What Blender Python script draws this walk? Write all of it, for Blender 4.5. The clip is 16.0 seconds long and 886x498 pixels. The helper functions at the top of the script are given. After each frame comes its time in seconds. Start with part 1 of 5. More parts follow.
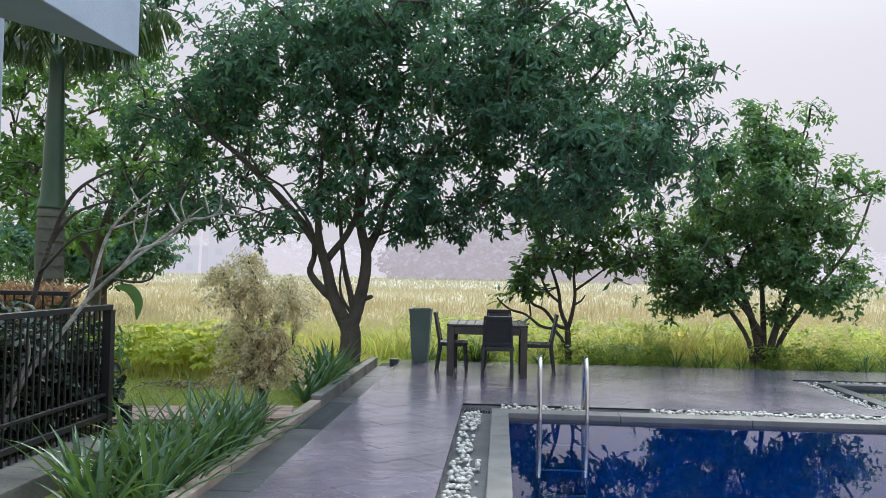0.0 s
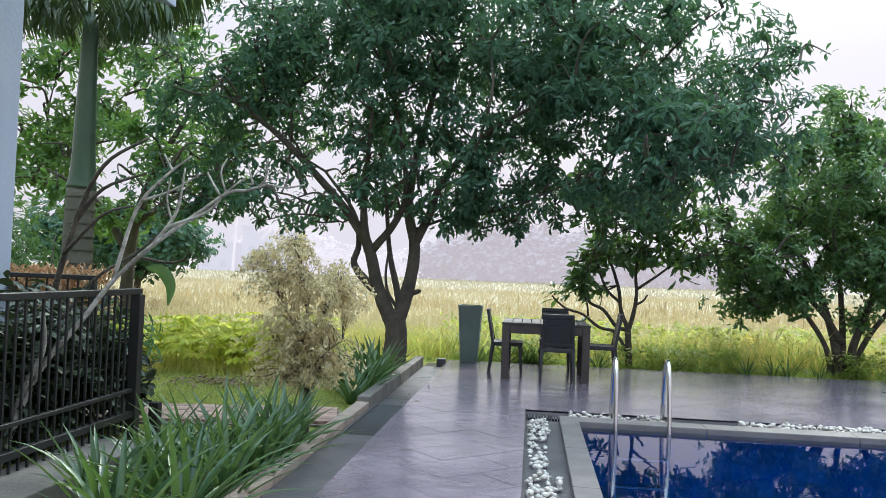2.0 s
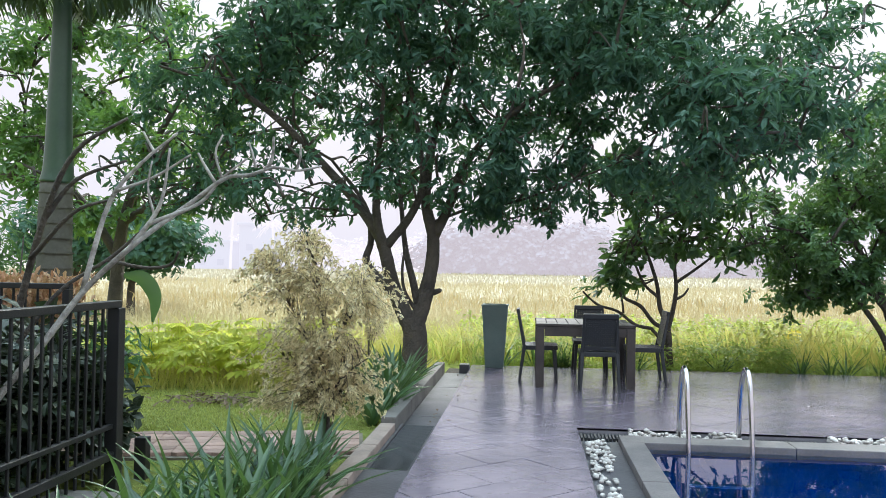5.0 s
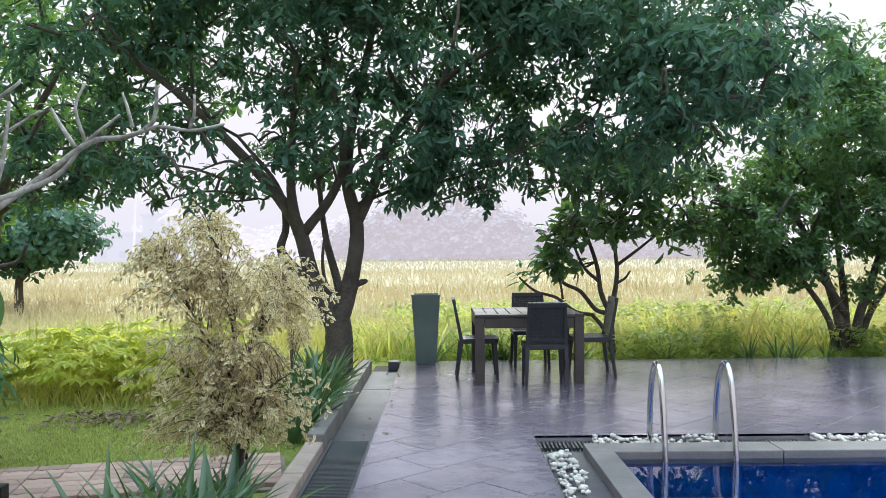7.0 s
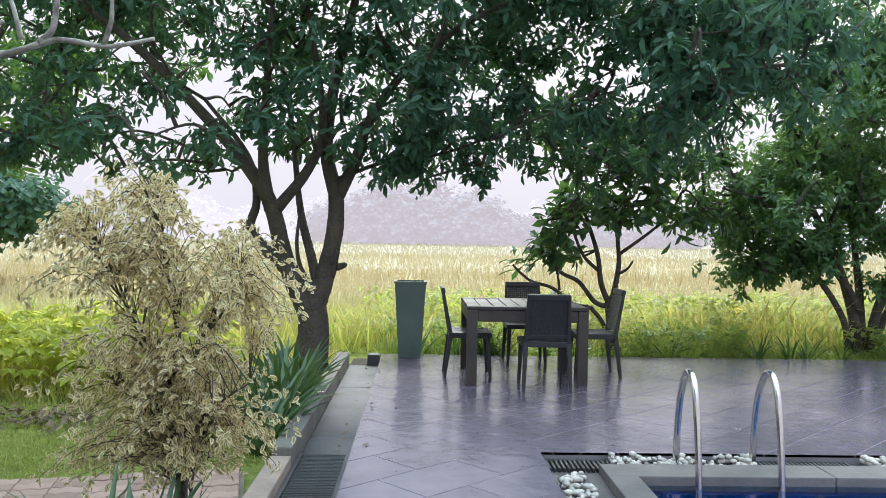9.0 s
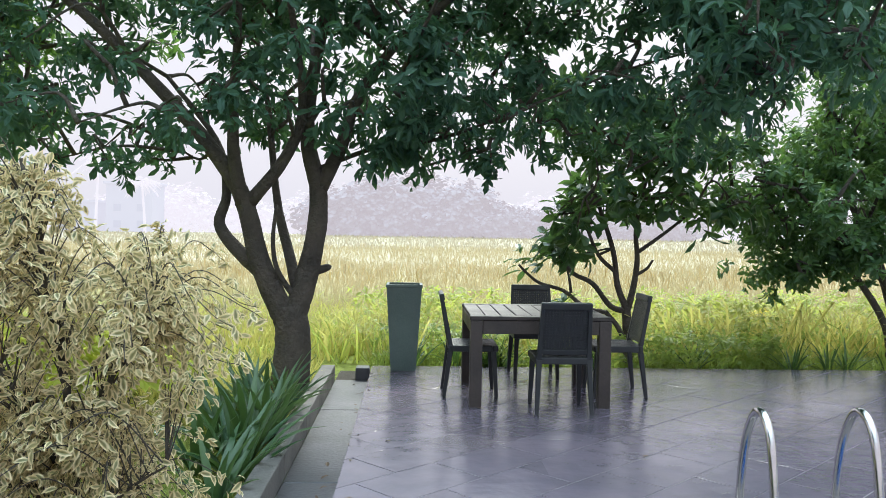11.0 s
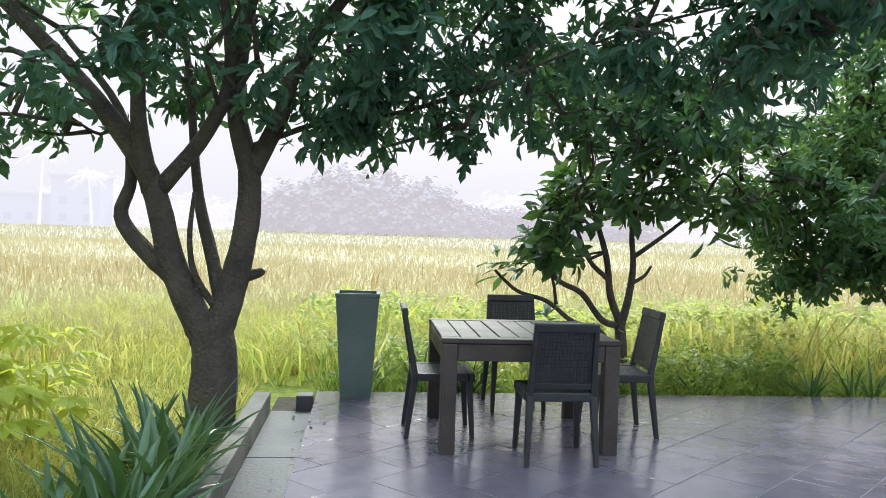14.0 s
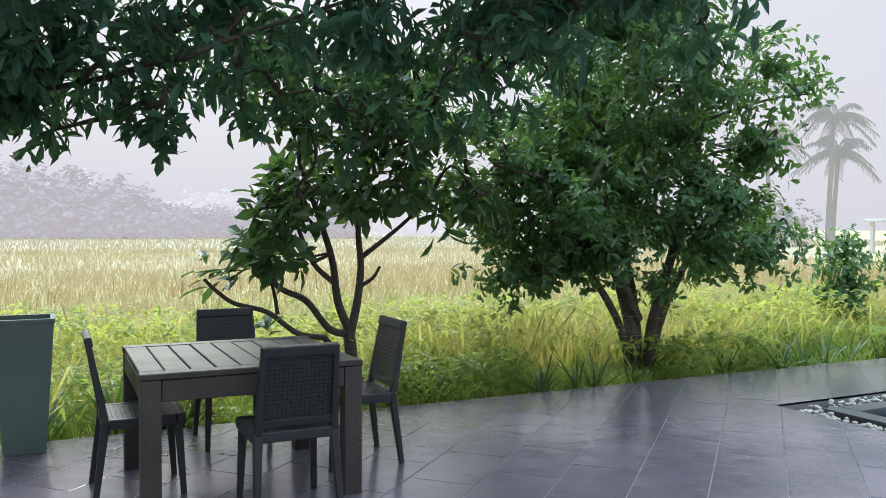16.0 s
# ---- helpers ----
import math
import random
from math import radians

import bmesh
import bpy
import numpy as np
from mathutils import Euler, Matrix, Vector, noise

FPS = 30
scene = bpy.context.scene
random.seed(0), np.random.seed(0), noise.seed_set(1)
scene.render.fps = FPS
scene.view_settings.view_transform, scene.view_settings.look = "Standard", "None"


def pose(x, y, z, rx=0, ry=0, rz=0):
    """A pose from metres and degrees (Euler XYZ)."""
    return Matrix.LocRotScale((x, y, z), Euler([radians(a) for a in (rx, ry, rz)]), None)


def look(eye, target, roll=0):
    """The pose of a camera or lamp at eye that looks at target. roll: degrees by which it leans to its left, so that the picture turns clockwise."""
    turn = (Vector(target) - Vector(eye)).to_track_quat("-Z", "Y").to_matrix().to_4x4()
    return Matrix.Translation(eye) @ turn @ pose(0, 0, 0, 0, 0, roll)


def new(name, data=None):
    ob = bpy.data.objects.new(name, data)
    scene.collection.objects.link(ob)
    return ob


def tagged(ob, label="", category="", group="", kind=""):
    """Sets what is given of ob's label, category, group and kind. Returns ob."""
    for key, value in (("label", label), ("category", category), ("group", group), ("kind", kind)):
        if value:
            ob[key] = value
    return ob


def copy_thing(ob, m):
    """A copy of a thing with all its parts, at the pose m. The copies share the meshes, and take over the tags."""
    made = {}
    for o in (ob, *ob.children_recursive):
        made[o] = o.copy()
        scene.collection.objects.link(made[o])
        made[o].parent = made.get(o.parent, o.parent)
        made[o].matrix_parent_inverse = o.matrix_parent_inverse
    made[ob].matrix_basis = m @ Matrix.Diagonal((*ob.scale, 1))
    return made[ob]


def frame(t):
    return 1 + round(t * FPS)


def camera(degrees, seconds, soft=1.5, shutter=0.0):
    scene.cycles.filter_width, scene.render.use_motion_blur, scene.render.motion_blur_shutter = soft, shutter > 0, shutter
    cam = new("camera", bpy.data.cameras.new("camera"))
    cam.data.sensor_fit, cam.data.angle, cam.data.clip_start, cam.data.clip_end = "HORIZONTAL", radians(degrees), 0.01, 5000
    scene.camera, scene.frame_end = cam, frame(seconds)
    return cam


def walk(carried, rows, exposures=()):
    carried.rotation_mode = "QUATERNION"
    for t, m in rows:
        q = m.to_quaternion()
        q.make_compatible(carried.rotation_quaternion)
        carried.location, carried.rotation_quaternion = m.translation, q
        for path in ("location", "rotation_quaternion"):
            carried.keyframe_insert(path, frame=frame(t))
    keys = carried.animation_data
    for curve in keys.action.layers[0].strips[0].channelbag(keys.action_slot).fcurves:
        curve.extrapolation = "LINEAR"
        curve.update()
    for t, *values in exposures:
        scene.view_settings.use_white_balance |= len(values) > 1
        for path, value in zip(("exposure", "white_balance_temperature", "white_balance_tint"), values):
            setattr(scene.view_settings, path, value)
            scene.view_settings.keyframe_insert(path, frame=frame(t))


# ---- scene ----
cam = camera(57.0, 16.0, soft=0.6)
PATH = [
    (0, (0.906, 0.642, 1.5), (0.763, 2.636, 1.553), 1.1),
    (0.5, (0.704, 0.8, 1.442), (0.572, 2.796, 1.486), 1.9),
    (1, (0.622, 0.98, 1.431), (0.496, 2.975, 1.472), 0.9),
    (1.5, (0.587, 1.195, 1.436), (0.457, 3.19, 1.472), 0.9),
    (2, (0.518, 1.533, 1.367), (0.299, 3.52, 1.423), 2.2),
    (2.5, (0.422, 1.853, 1.37), (0.185, 3.837, 1.442), 2.1),
    (3, (0.36, 1.956, 1.369), (0.12, 3.939, 1.456), 1.3),
    (3.5, (0.256, 2.066, 1.409), (0.026, 4.051, 1.486), 1.1),
    (6, (-0.054, 3.179, 1.396), (-0.214, 5.172, 1.427), 0.6),
    (6.5, (-0.145, 3.438, 1.406), (-0.162, 5.438, 1.434), -0.8),
    (7, (-0.184, 3.706, 1.406), (-0.182, 5.706, 1.413), -0.5),
    (7.5, (-0.206, 3.936, 1.365), (-0.202, 5.936, 1.373), 0.6),
    (8, (-0.268, 4.147, 1.389), (-0.249, 6.147, 1.378), 0.9),
    (8.5, (-0.308, 4.358, 1.378), (-0.251, 6.357, 1.349), 0.6),
    (9, (-0.303, 4.668, 1.386), (-0.245, 6.667, 1.356), 1.0),
    (11.5, (-0.321, 5.97, 1.444), (-0.245, 7.968, 1.379), 0.9),
    (12, (-0.311, 6.177, 1.446), (-0.228, 8.174, 1.368), 1.2),
    (12.5, (-0.309, 6.395, 1.414), (-0.206, 8.392, 1.354), 2.4),
    (13, (-0.266, 6.688, 1.451), (-0.163, 8.684, 1.373), 2.1),
    (13.5, (-0.298, 6.972, 1.459), (-0.146, 8.965, 1.382), 1.8),
    (14, (-0.319, 7.206, 1.427), (-0.137, 9.197, 1.376), 1.7),
    (14.5, (-0.309, 7.43, 1.416), (0.075, 9.392, 1.37), 2.7),
    (15, (-0.325, 7.644, 1.431), (0.342, 9.529, 1.404), 0.7),
    (15.5, (-0.297, 7.817, 1.433), (0.463, 9.667, 1.386), -0.0),
    (16, (-0.222, 8.059, 1.452), (0.641, 9.863, 1.404), 0.1),
]
walk(cam, [(t, look(eye, target, roll)) for t, eye, target, roll in PATH],
     [(t, s, k, tint) for t, s, k, tint in ((0.0, -0.04, 5840.0, 5.0), (1.5, 0.1, 5840.0, 5.0), (3.5, 0.36, 5840.0, 5.0), (9.0, 0.3, 5840.0, 4.0), (11.5, 0.27, 5860.0, 2.5), (13.5, 0.36, 5880.0, 1.5), (14.5, 0.40, 5880.0, 1.0), (15.5, 0.10, 5840.0, 1.0), (16.0, 0.07, 5840.0, 1.0))])

# world: hazy morning sky, soft sun from ahead
SUN_EL, SUN_AZ = 44.0, 12.0          # degrees above the horizon; from +y towards -x
world = bpy.data.worlds.new("sky")
scene.world = world
world.use_nodes = True
wn = world.node_tree.nodes
wl = world.node_tree.links
sky = wn.new("ShaderNodeTexSky")
sky.sky_type = "NISHITA"
sky.sun_disc = False
sky.sun_elevation = radians(SUN_EL)
sky.sun_rotation = radians(SUN_AZ)
sky.dust_density = 8.0
sky_gain = wn.new("ShaderNodeVectorMath")
sky_gain.operation = "SCALE"
sky_gain.inputs[3].default_value = 0.10
haze = wn.new("ShaderNodeMix")
haze.data_type = "RGBA"
haze.inputs[0].default_value = 0.88
wco, wsep, wmr, wcol = wn.new("ShaderNodeTexCoord"), wn.new("ShaderNodeSeparateXYZ"), wn.new("ShaderNodeMapRange"), wn.new("ShaderNodeMix")
wmr.interpolation_type = "SMOOTHSTEP"
wmr.inputs[1].default_value, wmr.inputs[2].default_value = 0.22, 1.0
wcol.data_type = "RGBA"
wcol.inputs[6].default_value, wcol.inputs[7].default_value = (0.825, 0.735, 0.772, 1), (2.5, 3.05, 3.3, 1)   # pale horizon, brighter towards the zenith
wl.new(wco.outputs["Generated"], wsep.inputs[0])
wl.new(wsep.outputs["Z"], wmr.inputs[0])
wl.new(wmr.outputs[0], wcol.inputs[0])
wl.new(wcol.outputs[2], haze.inputs[7])
wl.new(sky.outputs[0], sky_gain.inputs[0])
wl.new(sky_gain.outputs[0], haze.inputs[6])
wl.new(haze.outputs[2], wn["Background"].inputs[0])
wn["Background"].inputs[1].default_value = 1.0
sun = new("sun", bpy.data.lights.new("sun", "SUN"))
sun.data.energy = 3.4
sun.data.angle = radians(20)
sun.data.color = (1.0, 0.93, 0.78)
_az, _el = radians(SUN_AZ), radians(SUN_EL)
sun.matrix_world = look((math.sin(_az) * math.cos(_el) * 60, math.cos(_az) * math.cos(_el) * 60, math.sin(_el) * 60), (0, 0, 0))

# ---- materials ----
rng = np.random.default_rng(7)


def mat(name, a, b=None, rough=0.6, scale=6.0, fine=60.0, bump=0.25, metal=0.0, spec=0.5, piece=0.0, island=False, rough_var=0.1, depth=0.01):
    """Two-scale procedural surface between the colours a and b."""
    b = b or tuple(c * 0.65 for c in a)
    m = bpy.data.materials.new(name)
    m.use_nodes = True
    n, l = m.node_tree.nodes, m.node_tree.links
    p = n["Principled BSDF"]
    co = n.new("ShaderNodeTexCoord")
    big, small = n.new("ShaderNodeTexNoise"), n.new("ShaderNodeTexNoise")
    big.inputs["Scale"].default_value, big.inputs["Detail"].default_value = scale, 5
    small.inputs["Scale"].default_value, small.inputs["Detail"].default_value = fine, 4
    add = n.new("ShaderNodeMath")
    add.operation = "MULTIPLY_ADD"
    add.inputs[1].default_value = 0.35
    ramp = n.new("ShaderNodeMapRange")
    ramp.inputs[1].default_value, ramp.inputs[2].default_value = 0.45, 0.9
    mix = n.new("ShaderNodeMix")
    mix.data_type = "RGBA"
    mix.inputs[6].default_value, mix.inputs[7].default_value = (*a, 1), (*b, 1)
    l.new(co.outputs["Object"], big.inputs["Vector"])
    l.new(co.outputs["Object"], small.inputs["Vector"])
    l.new(small.outputs[0], add.inputs[0])
    l.new(big.outputs[0], add.inputs[2])
    l.new(add.outputs[0], ramp.inputs[0])
    l.new(ramp.outputs[0], mix.inputs[0])
    out = mix.outputs[2]
    if piece:
        src = n.new("ShaderNodeNewGeometry").outputs["Random Per Island"] if island else n.new("ShaderNodeObjectInfo").outputs["Random"]
        k = n.new("ShaderNodeMapRange")
        k.inputs[3].default_value, k.inputs[4].default_value = 1 - piece, 1 + piece
        hs = n.new("ShaderNodeHueSaturation")
        l.new(src, k.inputs[0])
        l.new(k.outputs[0], hs.inputs["Value"])
        l.new(out, hs.inputs["Color"])
        out = hs.outputs[0]
    l.new(out, p.inputs["Base Color"])
    rv = n.new("ShaderNodeMapRange")
    rv.inputs[3].default_value, rv.inputs[4].default_value = max(0.03, rough - rough_var), min(1, rough + rough_var)
    l.new(big.outputs[0], rv.inputs[0])
    l.new(rv.outputs[0], p.inputs["Roughness"])
    p.inputs["Metallic"].default_value = metal
    p.inputs["Specular IOR Level"].default_value = spec
    if bump:
        bp = n.new("ShaderNodeBump")
        bp.inputs["Strength"].default_value, bp.inputs["Distance"].default_value = bump, depth
        l.new(small.outputs[0], bp.inputs["Height"])
        l.new(bp.outputs[0], p.inputs["Normal"])
    return m


def leaf_mat(name, a, b, through_col, through_amt=0.4, rough=0.45, edge_col=None, single=False, spec=0.5):
    """Leaf with light coming through it; colour differs from leaf to leaf. edge_col: variegated margin."""
    m = bpy.data.materials.new(name)
    m.use_nodes = True
    n, l = m.node_tree.nodes, m.node_tree.links
    p, o = n["Principled BSDF"], n["Material Output"]
    g = n.new("ShaderNodeNewGeometry")
    mix = n.new("ShaderNodeMix")
    mix.data_type = "RGBA"
    mix.inputs[6].default_value, mix.inputs[7].default_value = (*a, 1), (*b, 1)
    l.new(n.new("ShaderNodeObjectInfo").outputs["Random"] if single else g.outputs["Random Per Island"], mix.inputs[0])
    out = mix.outputs[2]
    t = n.new("ShaderNodeBsdfTranslucent")
    t.inputs[0].default_value = (*through_col, 1)
    if edge_col:
        at = n.new("ShaderNodeAttribute")
        at.attribute_name = "margin"
        e = n.new("ShaderNodeMix")
        e.data_type = "RGBA"
        e.inputs[7].default_value = (*edge_col, 1)
        rim = n.new("ShaderNodeMapRange")
        rim.inputs[1].default_value, rim.inputs[2].default_value = 0.34, 0.70
        l.new(at.outputs["Fac"], rim.inputs[0])
        l.new(rim.outputs[0], e.inputs[0])
        l.new(out, e.inputs[6])
        out = e.outputs[2]
    l.new(out, p.inputs["Base Color"])
    p.inputs["Roughness"].default_value = rough
    p.inputs["Specular IOR Level"].default_value = spec
    s = n.new("ShaderNodeMixShader")
    s.inputs[0].default_value = through_amt
    l.new(p.outputs[0], s.inputs[1])
    l.new(t.outputs[0], s.inputs[2])
    l.new(s.outputs[0], o.inputs[0])
    return m


M = {
    "deck": mat("deck_slate", (0.168, 0.138, 0.176), (0.086, 0.073, 0.102), 0.21, 1.1, 5.5, 0.6, piece=0.10, rough_var=0.13, depth=0.012, spec=0.6),
    "deck_far": mat("deck_slate_joined", (0.168, 0.138, 0.176), (0.086, 0.073, 0.102), 0.21, 1.1, 5.5, 0.6, piece=0.10, island=True, rough_var=0.13, depth=0.012, spec=0.6),
    "joint": mat("joint_mortar", (0.23, 0.21, 0.225), (0.14, 0.125, 0.14), 0.7, 5, 90),
    "concrete": mat("concrete", (0.185, 0.165, 0.150), (0.085, 0.078, 0.073), 0.75, 3, 45, 0.4),
    "channel": mat("channel_slab", (0.078, 0.074, 0.084), (0.046, 0.044, 0.050), 0.42, 2.5, 40, 0.3),
    "coping": mat("coping_stone", (0.172, 0.147, 0.143), (0.105, 0.093, 0.094), 0.55, 3, 50, 0.25),
    "edging": mat("edging_stone", (0.36, 0.27, 0.22), (0.20, 0.155, 0.135), 0.75, 4, 50, 0.4),
    "paver": mat("clay_paver", (0.38, 0.245, 0.195), (0.23, 0.155, 0.13), 0.8, 5, 80, 0.5, piece=0.25),
    "sand": mat("paver_sand", (0.20, 0.17, 0.13), (0.12, 0.10, 0.08), 0.9, 8, 120, 0.5),
    "pebble": mat("white_pebble", (0.60, 0.545, 0.505), (0.36, 0.325, 0.30), 0.5, 9, 60, 0.1, piece=0.15, island=True),
    "black_metal": mat("black_metal", (0.010, 0.010, 0.011), (0.016, 0.015, 0.015), 0.5, 5, 90, 0.15),
    "grate": mat("grate_plastic", (0.035, 0.035, 0.038), (0.02, 0.02, 0.022), 0.5, 5, 70, 0.2),
    "steel": mat("polished_steel", (0.72, 0.70, 0.70), (0.60, 0.58, 0.58), 0.16, 4, 80, 0.03, metal=1.0, rough_var=0.05),
    "chair": mat("chair_resin", (0.024, 0.025, 0.028), (0.015, 0.016, 0.019), 0.45, 8, 120, 0.25),
    "wood": mat("weathered_wood", (0.058, 0.043, 0.038), (0.030, 0.023, 0.021), 0.5, 4, 40, 0.4, piece=0.2),
    "planter": mat("planter_cement", (0.15, 0.195, 0.178), (0.10, 0.135, 0.125), 0.6, 3, 60, 0.25),
    "soil": mat("soil", (0.06, 0.045, 0.032), (0.035, 0.026, 0.02), 0.95, 12, 80, 0.8),
    "bark": mat("grey_bark", (0.110, 0.089, 0.070), (0.048, 0.040, 0.034), 0.85, 5, 35, 0.9, depth=0.03),
    "pale_bark": mat("pale_lichened_bark", (0.50, 0.46, 0.42), (0.13, 0.11, 0.10), 0.8, 14, 60, 0.8),
    "palm_bark": mat("palm_trunk", (0.125, 0.115, 0.09), (0.075, 0.07, 0.055), 0.8, 3, 30, 0.5),
    "palm_shaft": mat("palm_crownshaft", (0.045, 0.080, 0.042), (0.03, 0.055, 0.03), 0.4, 3, 30, 0.15),
    "paint": mat("painted_concrete", (0.36, 0.40, 0.50), (0.29, 0.33, 0.42), 0.7, 2, 40, 0.2),
    "pool_tile": mat("pool_tile_blue", (0.004, 0.085, 0.30), (0.003, 0.060, 0.23), 0.25, 6, 30, 0.05, piece=0.15, island=True),
    "kid_tile": mat("pool_tile_teal", (0.05, 0.16, 0.24), (0.03, 0.11, 0.18), 0.25, 6, 30, 0.05),
    "white_far": mat("white_render", (0.78, 0.76, 0.76), (0.65, 0.63, 0.64), 0.7, 1, 10, 0.1),
    "leaf_tree": leaf_mat("tree_leaf", (0.038, 0.088, 0.066), (0.068, 0.130, 0.086), (0.15, 0.30, 0.10), 0.25, 0.55, spec=0.3),
    "leaf_left": leaf_mat("left_tree_leaf", (0.045, 0.100, 0.040), (0.090, 0.165, 0.052), (0.22, 0.38, 0.07), 0.36, 0.45),
    "leaf_bush": leaf_mat("round_tree_leaf", (0.034, 0.085, 0.044), (0.088, 0.165, 0.054), (0.24, 0.41, 0.08), 0.30, 0.45),
    "leaf_plum": leaf_mat("frangipani_leaf", (0.030, 0.075, 0.038), (0.06, 0.115, 0.045), (0.16, 0.28, 0.06), 0.3, 0.35),
    "leaf_ficus": leaf_mat("variegated_leaf", (0.045, 0.085, 0.028), (0.14, 0.16, 0.055), (0.78, 0.64, 0.34), 0.40, 0.45, edge_col=(0.87, 0.72, 0.45)),
    "leaf_aloe": leaf_mat("strap_leaf", (0.022, 0.055, 0.027), (0.080, 0.135, 0.055), (0.20, 0.34, 0.07), 0.20, 0.32, single=True),
    "leaf_castor": leaf_mat("broad_leaf", (0.28, 0.34, 0.05), (0.46, 0.49, 0.09), (0.80, 0.82, 0.14), 0.55, 0.5),
    "leaf_hedge": leaf_mat("hedge_leaf", (0.018, 0.030, 0.018), (0.040, 0.055, 0.026), (0.06, 0.09, 0.03), 0.15, 0.45),
    "leaf_orange": leaf_mat("croton_top", (0.36, 0.17, 0.10), (0.46, 0.33, 0.18), (0.5, 0.30, 0.14), 0.3, 0.5),
    "leaf_palm": leaf_mat("palm_leaflet", (0.045, 0.085, 0.035), (0.09, 0.13, 0.05), (0.18, 0.25, 0.07), 0.25, 0.4),
    "leaf_yellow": leaf_mat("yellow_leaf", (0.80, 0.62, 0.04), (0.85, 0.70, 0.08), (0.9, 0.75, 0.1), 0.4, 0.5),
    "leaf_dry": leaf_mat("dry_leaf", (0.10, 0.07, 0.045), (0.18, 0.12, 0.07), (0.2, 0.12, 0.05), 0.1, 0.7),
    "grass_dark": leaf_mat("edge_grass", (0.17, 0.22, 0.045), (0.34, 0.35, 0.085), (0.62, 0.66, 0.14), 0.48, 0.5),
    # green taken darker than the tall grass: tree shade put into the colour
    "grass_edge_shaded": leaf_mat("shaded_terrace_edge_grass", (0.090, 0.145, 0.036), (0.21, 0.27, 0.062), (0.46, 0.56, 0.11), 0.45, 0.5),
    "grass_mid": leaf_mat("tall_grass", (0.22, 0.26, 0.055), (0.46, 0.40, 0.16), (0.68, 0.62, 0.18), 0.48, 0.6, spec=0.15),
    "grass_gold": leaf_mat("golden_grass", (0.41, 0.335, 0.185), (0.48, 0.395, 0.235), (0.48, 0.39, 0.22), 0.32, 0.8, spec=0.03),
    # far blades paled in the colour itself, in place of haze
    "grass_far_hazed": leaf_mat("hazed_far_grass", (0.43, 0.375, 0.265), (0.49, 0.43, 0.32), (0.48, 0.41, 0.30), 0.30, 0.8, spec=0.03),
    "leaf_edge": leaf_mat("edge_strap_leaf", (0.028, 0.065, 0.022), (0.07, 0.125, 0.035), (0.16, 0.28, 0.05), 0.2, 0.4, single=True),
    "grass_head": leaf_mat("grass_seed_head", (0.45, 0.30, 0.17), (0.58, 0.44, 0.25), (0.6, 0.45, 0.2), 0.3, 0.7),
    "lawn_blade": leaf_mat("lawn_blade", (0.19, 0.24, 0.055), (0.36, 0.36, 0.11), (0.54, 0.57, 0.14), 0.40, 0.55),
}


def water_mat(name, tint):
    m = bpy.data.materials.new(name)
    m.use_nodes = True
    n, l = m.node_tree.nodes, m.node_tree.links
    n.remove(n["Principled BSDF"])
    tr, gl, fr, mx = n.new("ShaderNodeBsdfTransparent"), n.new("ShaderNodeBsdfGlossy"), n.new("ShaderNodeFresnel"), n.new("ShaderNodeMixShader")
    tr.inputs[0].default_value = (*tint, 1)
    gl.inputs["Roughness"].default_value = 0.0
    fr.inputs["IOR"].default_value = 1.33
    no, bp, co = n.new("ShaderNodeTexNoise"), n.new("ShaderNodeBump"), n.new("ShaderNodeTexCoord")
    no.inputs["Scale"].default_value, no.inputs["Detail"].default_value = 5.0, 3
    bp.inputs["Strength"].default_value, bp.inputs["Distance"].default_value = 0.05, 0.01
    l.new(co.outputs["Object"], no.inputs["Vector"])
    l.new(no.outputs[0], bp.inputs["Height"])
    for node in (gl, fr):
        l.new(bp.outputs[0], node.inputs["Normal"])
    l.new(fr.outputs[0], mx.inputs[0])
    l.new(tr.outputs[0], mx.inputs[1])
    l.new(gl.outputs[0], mx.inputs[2])
    l.new(mx.outputs[0], n["Material Output"].inputs[0])
    return m


M["water"] = water_mat("pool_water", (0.72, 0.86, 0.98))
M["kid_water"] = water_mat("shallow_water", (0.7, 0.85, 0.92))


def hazed_far_mat(name, base, glow, amt):
    """Plain backdrop surface beyond 50 m: morning haze put in as colour and glow."""
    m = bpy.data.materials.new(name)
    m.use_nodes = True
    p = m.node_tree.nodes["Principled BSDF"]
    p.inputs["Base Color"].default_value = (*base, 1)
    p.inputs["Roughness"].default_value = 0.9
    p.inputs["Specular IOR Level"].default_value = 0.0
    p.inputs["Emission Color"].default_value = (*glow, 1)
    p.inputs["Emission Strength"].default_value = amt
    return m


M["far_wood"] = hazed_far_mat("distant_wood", (0.16, 0.15, 0.17), (0.58, 0.49, 0.50), 0.74)
M["far_wood2"] = hazed_far_mat("more_distant_wood", (0.14, 0.13, 0.15), (0.78, 0.68, 0.70), 0.9)
M["far_window"] = hazed_far_mat("distant_window", (0.10, 0.10, 0.11), (0.57, 0.51, 0.56), 0.95)
M["far_house"] = hazed_far_mat("distant_building", (0.12, 0.12, 0.13), (0.60, 0.535, 0.58), 0.95)
M["far_palm"] = hazed_far_mat("distant_palm", (0.09, 0.085, 0.07), (0.36, 0.33, 0.32), 0.85)


# ---- mesh helpers ----
def np_mesh(name, verts, faces):
    me = bpy.data.meshes.new(name)
    me.from_pydata([tuple(v) for v in np.asarray(verts, float).tolist()], [], [tuple(f) for f in (faces.tolist() if isinstance(faces, np.ndarray) else faces)])
    me.update()
    return me


